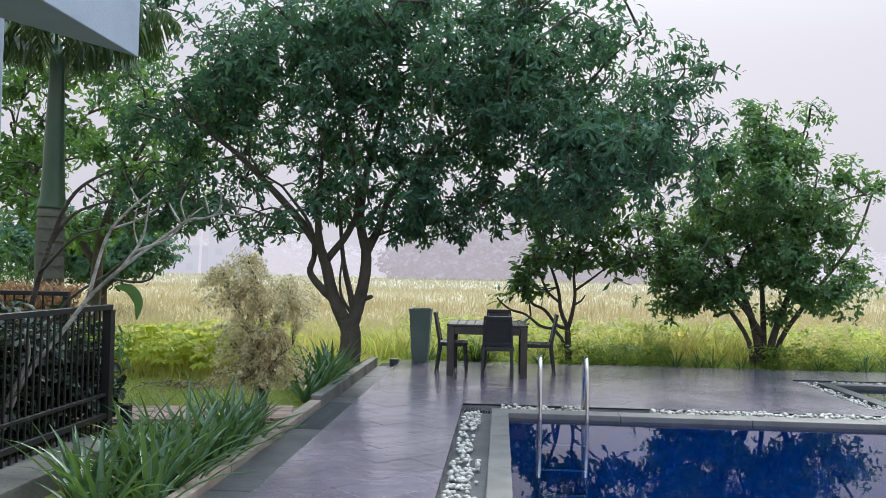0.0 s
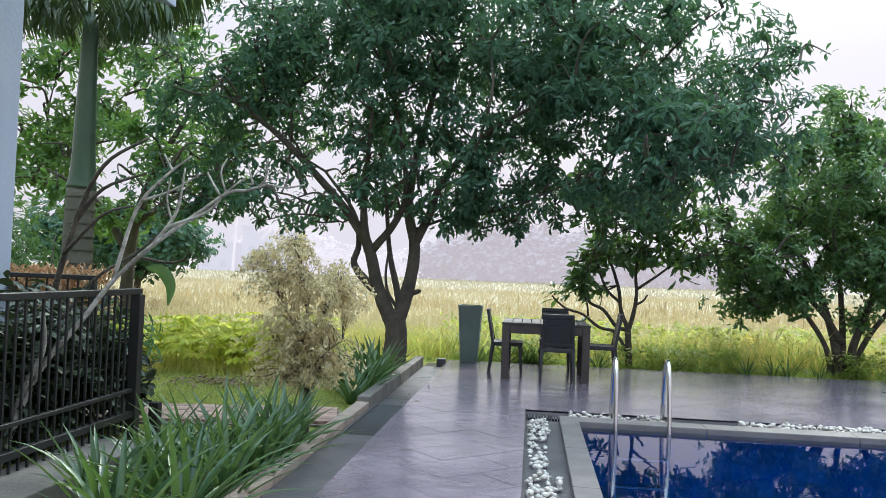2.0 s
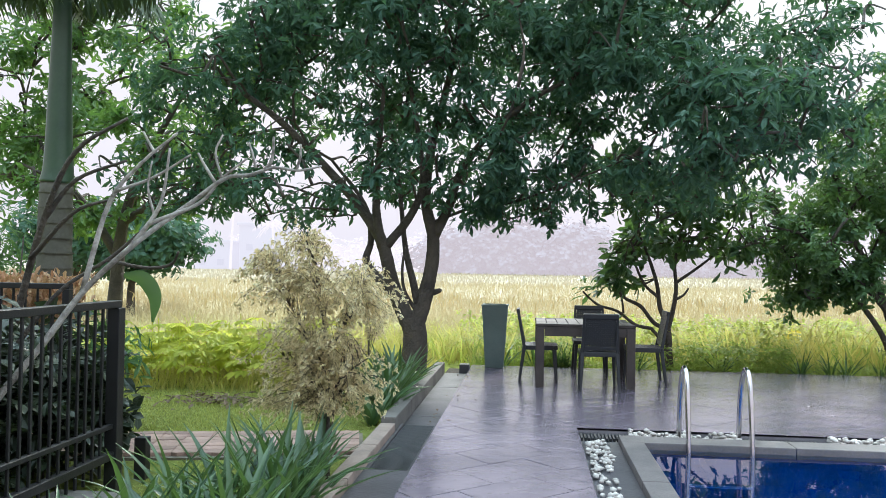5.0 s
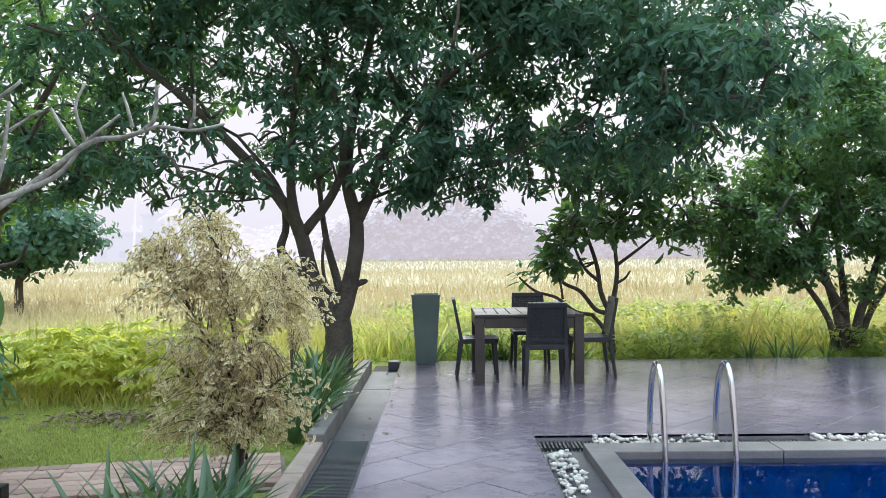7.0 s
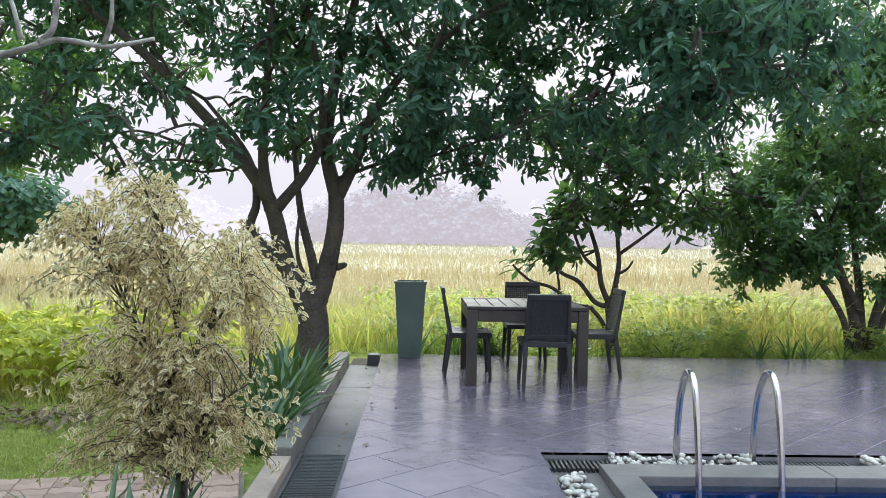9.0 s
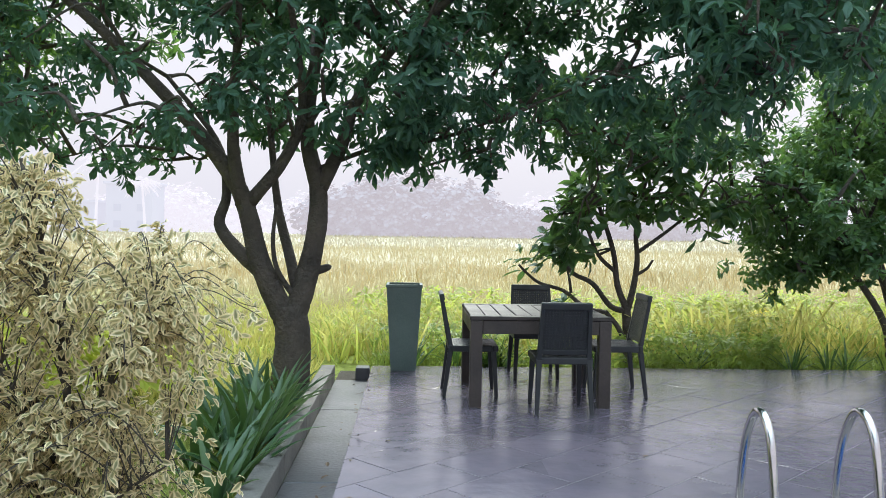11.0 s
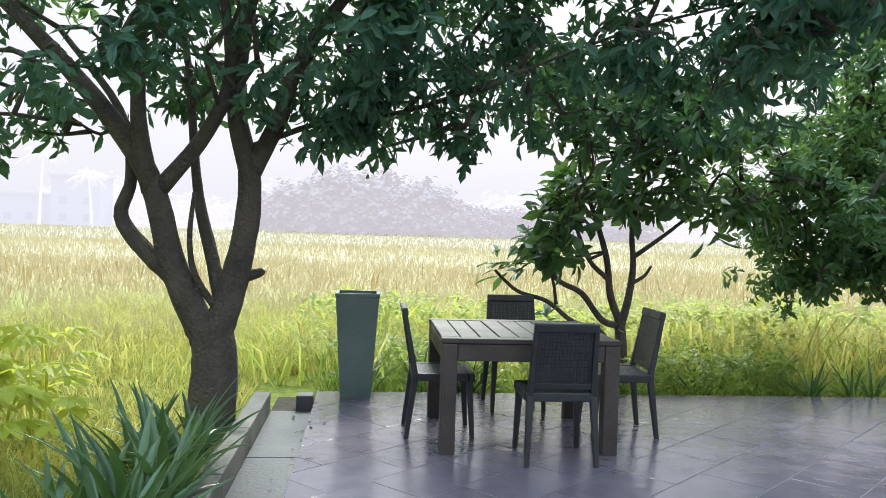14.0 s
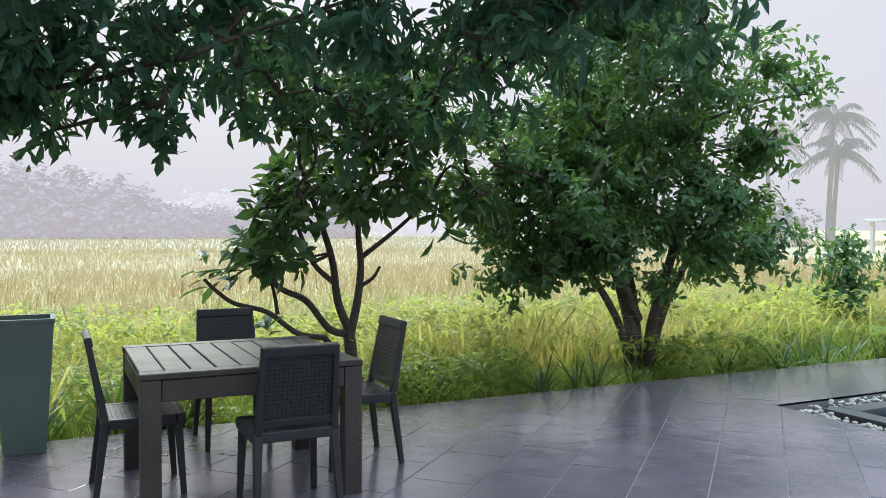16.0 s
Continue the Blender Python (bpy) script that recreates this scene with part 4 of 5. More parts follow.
ends = np.array([(1.24, 14.6, 1.28), (0.84, 14.6, 1.08), (1.0, 14.55, 1.12), (1.34, 14.6, 1.2), (1.15, 14.65, 1.18), (1.34, 14.65, 0.62), (0.92, 14.6, 1.10), (1.20, 14.55, 1.34), (1.08, 14.6, 1.02), (1.38, 14.6, 1.32), (1.30, 14.5, 1.42)])
cp, cd = np.vstack([cp, ends]), np.vstack([cd, np.tile((-0.4, 0, 0.9), (len(ends), 1))])
wood = fr + branches(fr, cp[rng.choice(310, 70, replace=False)], 0.016, 0.008)
P, D, N, L = rosettes(cp, unit(cd), 6, 0.205)
tree("frangipani", FB, tubes("trunk", wood, 8, 0.06), leaf_mesh("crown", P, D, N, L, L * 0.36, 0.12, (0.65, 1.0)), M["bark"], M["leaf_plum"], "frangipani with bare forked branches and broad leaves", "tree")

# variegated weeping fig on the planting bed
FI = (-1.32, 8.15, -0.07)
fig = [(spline([(-1.28, 8.15, -0.1), (-1.29, 8.16, 0.4), (-1.30, 8.15, 0.8), (-1.36, 8.15, 1.2), (-1.45, 8.15, 1.62)], 5), 0.020, 0.006),
       (spline([(-1.30, 8.15, 0.72), (-1.2, 8.13, 0.95), (-1.05, 8.1, 1.22)], 5), 0.010, 0.004), (spline([(-1.30, 8.15, 0.66), (-1.48, 8.17, 0.95), (-1.68, 8.2, 1.3)], 5), 0.010, 0.004),
       (spline([(-1.29, 8.15, 0.5), (-1.12, 8.05, 0.68), (-0.98, 7.98, 0.78)], 5), 0.008, 0.003), (spline([(-1.29, 8.15, 0.45), (-1.45, 8.2, 0.62), (-1.62, 8.28, 0.7)], 5), 0.008, 0.003),
       (spline([(-1.29, 8.18, -0.1), (-1.26, 8.2, 0.35), (-1.2, 8.25, 0.7)], 5), 0.010, 0.003)]
FL = [((-1.36, 8.15, 0.78), (0.48, 0.44, 0.36)), ((-1.52, 8.15, 1.28), (0.40, 0.38, 0.28)), ((-1.02, 8.10, 1.16), (0.28, 0.34, 0.25)), ((-1.46, 8.15, 1.53), (0.22, 0.24, 0.14)), ((-1.50, 8.2, 0.46), (0.42, 0.38, 0.15)), ((-1.10, 8.12, 0.56), (0.28, 0.3, 0.16)), ((-1.80, 8.15, 1.42), (0.18, 0.18, 0.10))]
ends, _out = in_lobes(FL, 580, 0.2)
bole = np.vstack([r[0][3:] for r in fig])
twigs, P, D, N = [], [], [], []
for e in ends:
    near_ = np.linalg.norm(bole - e, axis=1) + 1.4 * np.maximum(0, bole[:, 2] - e[2] + 0.10)
    s_ = bole[np.argmin(near_)]
    run = spline([s_, s_ * 0.45 + e * 0.55 + np.array((0, 0, 0.07 + 0.05 * rng.random())), e, e + unit(e - s_) * 0.06 + np.array((0, 0, -0.03 - 0.05 * rng.random()))], 6)
    twigs.append((run, 0.0022, 0.0009))
    for k in range(4, len(run)):
        for side in (-1, 1):
            if rng.random() < 0.72:
                d = unit(run[k] - run[k - 1])
                sd = unit(np.cross(d, (0.1, 0.1, 1.0)) + rng.normal(size=3) * 0.5)
                P.append(run[k] + rng.normal(size=3) * 0.016)
                D.append(unit(d * 0.4 + side * sd * 0.75 + np.array((0, 0, -0.38)) + rng.normal(size=3) * 0.45))
                N.append(unit(np.array((0, -0.25, 0.8)) + rng.normal(size=3) * 0.8))
wood = fig + twigs
P, D, N = np.array(P), np.array(D), np.array(N)
L = 0.037 * (0.65 + 0.6 * rng.random(len(P)))
tree("variegated_fig", FI, tubes("trunk", wood, 6, 0.05), leaf_mesh("crown", P, D, N, L, L * 0.44, 0.22, (0.95, 0.8), True), M["bark"], M["leaf_ficus"], "small weeping fig with cream and green leaves beside the path", "shrub")

# small leafy shrub on the field edge, and a second one
for k, (x, y, h, n) in enumerate(((9.75, 15.9, 1.45, 190), (11.3, 16.0, 1.6, 240))):
    st = [(spline([(x, y, -0.3), (x + 0.03, y, 0.4), (x - 0.02, y, h)], 4), 0.02, 0.006), (spline([(x, y, 0.1), (x - 0.2, y, 0.5), (x - 0.3, y, h * 0.75)], 4), 0.012, 0.005), (spline([(x, y, 0.1), (x + 0.25, y, 0.5), (x + 0.35, y, h * 0.6)], 4), 0.012, 0.005)]
    cp, cd = in_lobes([((x, y, h * 0.5), (0.42, 0.4, h * 0.45)), ((x, y, h * 0.85), (0.2, 0.2, h * 0.2))], n, 0.2)
    P, D, N, L = rosettes(cp, cd, 5, 0.12)
    tree("shrub", (x, y, -0.2), tubes("trunk", st, 6), leaf_mesh("crown", P, D, N, L, L * 0.45, 0.15), M["bark"], M["leaf_bush"], "leafy green shrub standing in tall grass", "shrub", group="field shrubs")

# light green tree behind the palm
LT = (-6.6, 15.2, -0.1)
lt = [(spline([(-6.6, 15.2, -0.3), (-6.55, 15.2, 1.0), (-6.4, 15.1, 2.0), (-6.0, 15, 3.0), (-5.2, 14.8, 4.2)], 5), 0.14, 0.03), (spline([(-6.5, 15.2, 1.4), (-7.2, 15.2, 2.4), (-8.2, 15.2, 3.2)], 5), 0.08, 0.02), (spline([(-6.4, 15.1, 2.0), (-5.6, 15, 2.5), (-4.6, 14.9, 2.9)], 5), 0.07, 0.02)]
LL = [((-6.2, 15.2, 4.3), (2.4, 1.8, 1.4)), ((-4.4, 14.8, 3.6), (1.6, 1.5, 1.0)), ((-8.2, 15.2, 3.8), (1.7, 1.5, 1.2)), ((-5.6, 15.0, 2.6), (1.5, 1.3, 0.6)), ((-4.6, 14.6, 4.9), (1.7, 1.5, 0.9)), ((-7.4, 15, 5.4), (2.0, 1.6, 0.9)), ((-7.6, 15.0, 2.9), (1.5, 1.3, 0.9)), ((-5.4, 14.8, 3.0), (1.2, 1.2, 0.8)), ((-6.4, 15.0, 2.2), (1.4, 1.0, 0.5))]
cl, cc = clumps(LL, 120, 0.42)
cp, cd = in_lobes(cl, 1250, 0.1, -0.12, 3.0)
wood = lt + branches(lt, np.vstack([cc, cp[rng.choice(len(cp), 60, replace=False)]]))
P, D, N, L = rosettes(cp, cd, 7, 0.18)
tree("light_tree", LT, tubes("trunk", wood, 8, 0.08), leaf_mesh("crown", P, D, N, L, L * 0.34, 0.2, (0.8, 0.9)), M["bark"], M["leaf_left"], "light green leafy tree behind the palm")

# round dark tree far out on the left of the field
for x, y, s, n in ((-13.3, 29.0, 1.0, 1500), (-16.5, 31.0, 1.1, 900)):
    tr = [(spline([(x, y, -0.6), (x, y, 0.5), (x + 0.1, y, 1.4), (x - 0.2, y, 2.4)], 4), 0.16, 0.05), (spline([(x, y, 0.6), (x + 0.7, y, 1.3), (x + 1.3, y, 2.0)], 4), 0.08, 0.03)]
    cp, cd = in_lobes([((x, y, 2.0 * s), (2.3 * s, 2.0, 1.15 * s)), ((x + 1.0, y, 2.3 * s), (1.8, 1.6, 0.9)), ((x - 0.9, y, 2.4 * s), (1.6, 1.6, 1.1))], n, 0.4)
    P, D, N, L = rosettes(cp, cd, 6, 0.26)
    tree("field_tree", (x, y, -0.5), tubes("trunk", tr, 7), leaf_mesh("crown", P, D, N, L, L * 0.5, 0.15), M["bark"], M["leaf_tree"], "low spreading tree standing in the field", group="field trees")

# ---- palm ----
PB = (-4.95, 10.85, -0.07)
palm = thing("palm", PB, "smooth grey palm trunk with green crownshaft and hanging fronds", "palm")
part("trunk", tubes("trunk", [(spline([(0, 0, -0.2), (0.02, 0, 0.6), (0.0, 0, 1.6), (0.01, 0, 2.3)], 7), 0.200, 0.165)], 16, 0.02), M["palm_bark"], palm, smooth=True)
part("crownshaft", tubes("crownshaft", [(spline([(0.01, 0, 2.28), (0.02, 0, 2.5), (0.02, 0, 3.3), (0.03, 0, 4.4)], 6), 0.178, 0.085)], 14, 0.02), M["palm_shaft"], palm, smooth=True)
for z in np.arange(0.25, 2.25, 0.16):
    part("ring", tubes("ring", [([(0.01, 0, z), (0.01, 0, z + 0.012)], 0.218 - z * 0.018, 0.218 - z * 0.018)], 16), M["palm_bark"], palm)
for a, el, ln in ((-60, 52, 2.6), (-12, 47, 2.8), (30, 56, 2.5), (78, 50, 2.6), (128, 54, 2.4), (168, 44, 2.7), (215, 54, 2.4), (262, 50, 2.6)):
    ca_, sa_ = math.cos(radians(a)), math.sin(radians(a))
    pts = []
    for s in np.linspace(0, 1, 12):
        out = ln * s * math.cos(radians(el)) * 0.95
        up = 4.32 + ln * math.sin(radians(el)) * s - 1.75 * s * s
        pts.append((out * ca_, out * sa_, up))
    fr_ = part("frond", tubes("frond", [(pts, 0.024, 0.005)], 6), M["palm_shaft"], palm)
    pts = np.array(pts)
    k = 46
    s = np.repeat(np.linspace(0.12, 0.99, k), 2)
    q = np.stack([np.interp(s, np.linspace(0, 1, 12), pts[:, i]) for i in range(3)], 1)
    side = np.tile((1, -1), k)[:, None] * np.array((-sa_, ca_, 0))
    d = unit(side * 0.5 + np.array((ca_, sa_, 0)) * 0.3 + np.array((0, 0, -0.85)) + rng.normal(size=(2 * k, 3)) * 0.10)
    part("frond_blade", leaf_mesh("frond_blade", q, d, np.tile((ca_, sa_, 0.3), (2 * k, 1)), 0.62 * np.sin(np.clip(s * 2.6 + 0.4, 0, 3.0)) + 0.12, np.full(2 * k, 0.020), 0.12, (1, 0.8)), M["leaf_palm"], fr_)

# ---- bare branch of a frangipani leaning out over the railing ----
bare = thing("bare_frangipani", (-2.95, 6.6, -0.05), "leaning frangipani with pale lichened bare branches behind the railing", "tree")
BR = [(spline([(-2.95, 6.6, -0.1), (-2.87, 6.62, 0.18), (-2.74, 6.7, 0.60), (-2.52, 6.8, 0.94), (-2.34, 6.9, 1.24), (-2.05, 6.9, 1.50), (-1.80, 7.0, 1.72), (-1.60, 7.0, 1.86), (-1.46, 7.0, 1.88), (-1.33, 7.0, 1.92), (-1.19, 7.0, 1.905), (-1.06, 7.0, 1.93)], 6), 0.029, 0.007),
      (spline([(-2.10, 6.9, 1.46), (-1.98, 6.95, 1.65), (-1.93, 6.95, 1.78), (-1.90, 6.95, 2.02)], 5), 0.018, 0.008),
      (spline([(-2.0, 6.92, 1.60), (-1.75, 7.0, 1.72), (-1.62, 7.0, 1.86), (-1.48, 7.0, 1.97)], 5), 0.017, 0.007),
      (spline([(-1.38, 7.0, 1.91), (-1.34, 7.0, 1.96), (-1.33, 7.0, 2.09)], 4), 0.014, 0.009),
      (spline([(-1.20, 7.0, 1.91), (-1.18, 7.0, 1.98), (-1.18, 7.0, 2.05)], 4), 0.011, 0.007),
      (spline([(-1.43, 7.0, 1.92), (-1.45, 7.0, 2.0), (-1.47, 7.0, 2.06)], 4), 0.010, 0.006),
      (spline([(-1.66, 7.0, 1.84), (-1.72, 7.0, 1.93), (-1.76, 7.0, 2.0)], 4), 0.013, 0.008),
      (spline([(-2.87, 6.62, 0.18), (-2.80, 6.6, 0.45), (-2.66, 6.6, 0.75), (-2.68, 6.6, 1.0)], 5), 0.030, 0.02)]
BR += [(spline([(-2.36, 6.9, 1.22), (-2.24, 6.95, 1.72), (-2.06, 6.97, 1.95), (-1.88, 7.0, 2.11)], 5), 0.020, 0.008), (spline([(-2.21, 6.95, 1.78), (-2.0, 6.97, 1.86), (-1.80, 7.0, 1.99)], 5), 0.014, 0.007), (spline([(-2.0, 6.98, 2.0), (-2.04, 7.0, 2.05), (-2.08, 7.0, 2.12)], 4), 0.012, 0.008),
       (spline([(-1.98, 6.95, 1.65), (-2.02, 6.95, 1.8), (-2.0, 6.95, 1.95)], 4), 0.010, 0.006), (spline([(-1.62, 7.0, 1.86), (-1.66, 7.0, 2.0), (-1.62, 7.0, 2.1)], 4), 0.010, 0.006)]
for pts_, r0_, r1_ in BR:
    me = tubes("branch", [(pts_, r0_ * 0.78, r1_ * 0.8)], 9, 0.16)
    me.transform(Matrix.Translation((2.95, -6.6, 0.05)))
    part("branch", me, M["pale_bark"], bare, smooth=True)
DB = [(spline([(-2.75, 6.9, 0.9), (-2.55, 7.0, 1.22), (-2.30, 7.1, 1.42), (-2.1, 7.15, 1.62)], 5), 0.015, 0.007), (spline([(-2.33, 7.1, 1.40), (-2.1, 7.1, 1.36), (-1.95, 7.1, 1.38), (-1.86, 7.0, 1.45)], 5), 0.012, 0.007),
      (spline([(-3.9, 8.6, 0.8), (-3.6, 8.5, 1.7), (-3.3, 8.4, 2.2), (-2.9, 8.4, 2.45)], 5), 0.03, 0.012), (spline([(-3.6, 8.5, 1.7), (-3.35, 8.5, 2.0), (-2.95, 8.5, 2.15)], 5), 0.022, 0.01), (spline([(-3.7, 8.5, 1.4), (-3.3, 8.4, 1.75), (-3.0, 8.4, 1.85)], 5), 0.02, 0.01)]
for run in DB:
    me = tubes("branch", [run], 8, 0.06)
    me.transform(Matrix.Translation((2.95, -6.6, 0.05)))
    part("branch", me, M["bark"], bare, "dark bare branch", smooth=True)
q = spline([(-2.17, 7.0, 1.32), (-2.06, 7.0, 1.30), (-1.99, 7.0, 1.20), (-2.00, 7.0, 1.06)], 6)
Vh, Fh = [], []
for i, p in enumerate(q):
    w = 0.045 * math.sin(0.25 + 2.75 * i / (len(q) - 1))
    d = unit(q[min(i + 1, len(q) - 1)] - q[max(i - 1, 0)])
    n_ = np.array((d[2], 0, -d[0]))
    Vh += [p - n_ * w, p + np.array((0, -0.012, 0)), p + n_ * w]
    if i:
        b = 3 * i
        Fh += [(b - 3, b - 2, b + 1, b), (b - 2, b - 1, b + 2, b + 1)]
me = np_mesh("leaf", Vh, Fh)
me.transform(Matrix.Translation((2.95, -6.6, 0.05)))
part("leaf", me, M["leaf_plum"], bare, "long curved hanging green leaf", smooth=True)

# ---- railing ----
FX, FY0, FY1, FZ = -2.49, 3.2, 7.55, 1.15
rail = thing("railing", (FX, 5.4, 0), "black metal bar railing with flat top rail", "railing")


def rel(lo, hi, b=0.004):
    return box((lo[0] - FX, lo[1] - 5.4, lo[2]), (hi[0] - FX, hi[1] - 5.4, hi[2]), b)


part("top_rail", rel((FX - 0.03, FY0, FZ - 0.045), (FX + 0.03, FY1, FZ)), M["black_metal"], rail)
part("bottom_rail", rel((FX - 0.025, FY0, 0.17), (FX + 0.025, FY1 - 0.05, 0.22)), M["black_metal"], rail)
part("mid_rail", rel((FX - 0.018, FY0, 0.36), (FX + 0.018, FY1 - 0.06, 0.39)), M["black_metal"], rail)
part("post", rel((FX - 0.04, FY1 - 0.06, -0.06), (FX + 0.04, FY1 + 0.02, FZ - 0.046)), M["black_metal"], rail)
part("post", rel((FX - 0.03, FY0, -0.06), (FX + 0.03, FY0 + 0.06, FZ - 0.046)), M["black_metal"], rail)
bar_me = None
y = FY0 + 0.12
while y < FY1 - 0.1:
    if bar_me is None:
        b = part("bar", box((-0.008, -0.008, 0.0), (0.008, 0.008, FZ - 0.045 - 0.08), 0.002), M["black_metal"], rail)
        bar_me = b.data
    else:
        b = part("bar", bar_me, None, rail)
    b.location = (0, y - 5.4, 0.08)
    y += 0.088
rail2 = thing("railing", (-4.2, 8.9, 0), "black metal bar railing behind the hedge", "railing")
part("top_rail", box((-1.6, -0.03, 1.16), (0.6, 0.03, 1.205), 0.004), M["black_metal"], rail2)
part("bottom_rail", box((-1.6, -0.025, 0.30), (0.6, 0.025, 0.35), 0.004), M["black_metal"], rail2)
for px in (-1.57, 0.57):
    part("post", box((px - 0.03, -0.03, -0.06), (px + 0.03, 0.03, 1.158), 0.004), M["black_metal"], rail2)
bm_ = None
for i in range(19):
    if bm_ is None:
        b = part("bar", box((-0.008, -0.008, 0.351), (0.008, 0.008, 1.159), 0.002), M["black_metal"], rail2)
        bm_ = b.data
    else:
        b = part("bar", bm_, None, rail2)
    b.location = (-1.47 + i * 0.105, 0, 0)
tagged(obj("plinth", box((-2.60, 2.5, -0.3), (-2.12, 7.12, 0.085), 0.01, 2), M["concrete"]), "pale concrete plinth under the railing", "plinth", kind="structure")
tagged(obj("bollard", box((-2.555, 7.93, -0.1), (-2.475, 8.01, 0.21), 0.006, 2), M["black_metal"]), "short black post beside the paved path", "bollard")

# canopy of the house overhead, with its column
tagged(obj("canopy", prism([(-2.185, 7.30), (-4.69, 2.18), (-2.185, 2.18)], 3.254, 3.91, 0.006), M["paint"]), "pale blue-grey painted concrete canopy corner overhead", "canopy", kind="structure")
tagged(obj("canopy_slab", prism([(-2.197, 2.18), (-4.70, 2.18), (-3.40, 4.88), (-3.05, 7.07), (-7.8, 7.07), (-7.8, 1.06), (-2.197, 1.06)], 3.69, 3.95, 0.004), M["paint"]), "pale blue-grey painted concrete roof slab", "canopy", kind="structure")
tagged(obj("column", box((-3.42, 6.60, -0.1), (-3.12, 6.90, 3.685), 0.008, 2), M["paint"]), "blue-grey painted square concrete column", "column", kind="structure")

# ---- hedge behind the railing ----
HL = [((-3.5, 7.6, 0.5), (0.9, 0.9, 0.6)), ((-3.4, 6.4, 0.5), (0.75, 0.9, 0.55)), ((-3.5, 5.2, 0.5), (0.75, 0.9, 0.55)), ((-4.6, 8.0, 0.55), (0.9, 0.7, 0.55)), ((-2.95, 7.9, 0.45), (0.42, 0.5, 0.5)), ((-5.6, 8.0, 0.6), (0.9, 0.7, 0.6)), ((-4.5, 6.6, 0.6), (0.9, 1.0, 0.6)), ((-3.05, 6.9, 0.55), (0.36, 0.7, 0.62)), ((-3.05, 5.8, 0.55), (0.36, 0.7, 0.62)), ((-3.05, 4.8, 0.55), (0.36, 0.7, 0.62))]
cp, cd = in_lobes(HL, 4600, 0.2)
cp[:, 2] = np.maximum(cp[:, 2], 0.0)
cp = cp[(cp[:, 0] < -2.66) & (cp[:, 1] < 8.7)]
cd = np.tile((0, 0, 1.0), (len(cp), 1)) + rng.normal(size=cp.shape) * 0.4
P, D, N, L = rosettes(cp, unit(cd), 6, 0.12)
keep = (P[:, 0] < -2.68) & (P[:, 1] < 8.75)
hedge = tree("hedge", (-3.8, 7.0, -0.07), tubes("stems", [(spline([(x, yv, -0.1), (x + 0.05, yv, 0.4), (x + 0.1 * rng.normal(), yv + 0.1 * rng.normal(), 0.8)], 3), 0.012, 0.005) for x, yv in [(-3.6 + 0.5 * rng.normal(), 6.8 + 0.9 * rng.normal()) for _ in range(30)] if x < -2.7], 5),
             leaf_mesh("crown", P[keep], D[keep], N[keep], L[keep], L[keep] * 0.5, 0.15), M["bark"], M["leaf_hedge"], "dark leafy hedge behind the black railing", "hedge")
cp = np.stack([rng.uniform(-5.0, -3.8, 420), rng.uniform(9.0, 9.7, 420), rng.uniform(0.8, 1.22, 420)], 1)
P, D, N, L = rosettes(cp, unit(np.tile((0, 0, 1.0), (420, 1)) + rng.normal(size=cp.shape) * 0.3), 6, 0.085, 0.6, 0.3, -0.3)
tree("croton", (-4.4, 9.3, -0.07), tubes("stems", [([(x, yv, -0.1), (x + 0.02, yv, 0.6), (x, yv, 1.1)], 0.012, 0.005) for x, yv in zip(rng.uniform(-4.9, -3.85, 40), rng.uniform(9.05, 9.6, 40))], 5),
     leaf_mesh("crown", P, D, N, L, L * 0.35, 0.1), M["bark"], M["leaf_orange"], "orange and red croton bushes behind the railing", "shrub")
cp, cd = in_lobes([((-4.4, 9.4, 0.55), (1.3, 0.4, 0.5)), ((-6.4, 11.5, 1.2), (1.0, 0.9, 0.9))], 900, 0.2)
P, D, N, L = rosettes(cp, cd, 6, 0.14)
tree("oleander", (-5.2, 11.0, -0.07), tubes("stems", [([(x, yv, -0.1), (x, yv, 0.8), (x + 0.05, yv, 1.6)], 0.015, 0.006) for x, yv in ((-6.4, 11.5), (-6.2, 11.7), (-4.4, 9.4))], 5),
     leaf_mesh("crown", P, D, N, L, L * 0.2, 0.1), M["bark"], M["leaf_bush"], "narrow-leaved green shrubs round the palm", "shrub")


# ---- strap-leaved plants ----
def strap_plant(x, y, z, n, ln, wd, label, group, material=None):
    t = thing("strap_plant", (x, y, z), label, "plant", group)
    for i in range(n):
        V, F = [], []
        a = i * 2.4 + rng.normal() * 0.3
        k = i / n
        l = ln * rng.uniform(0.65, 1.15)
        el0 = radians(86 - 46 * k + rng.normal() * 6)
        bend = rng.uniform(0.3, 1.2)
        p = np.array((0.03 * math.cos(a), 0.03 * math.sin(a), 0.0))
        d2 = np.array((math.cos(a), math.sin(a), 0))
        s = np.array((-math.sin(a), math.cos(a), 0))
        m = 7
        b0 = len(V)
        for j in range(m):
            u = j / (m - 1)
            w = wd * (1 - u ** 1.8) * (0.8 + 0.5 * u) + 0.001
            dirv = d2 * math.cos(el0 - bend * u) + np.array((0, 0, math.sin(el0 - bend * u)))
            nrm = np.cross(s, dirv)
            V += [p - s * w / 2 - nrm * w * 0.16, p + nrm * w * 0.10, p + s * w / 2 - nrm * w * 0.16]
            p = p + dirv * l / (m - 1)
            if j:
                c = b0 + 3 * j
                F += [(c - 3, c - 2, c + 1, c), (c - 2, c - 1, c + 2, c + 1)]
        part("leaf", np_mesh("leaf", V, F), material or M["leaf_aloe"], t, smooth=True)
    return t


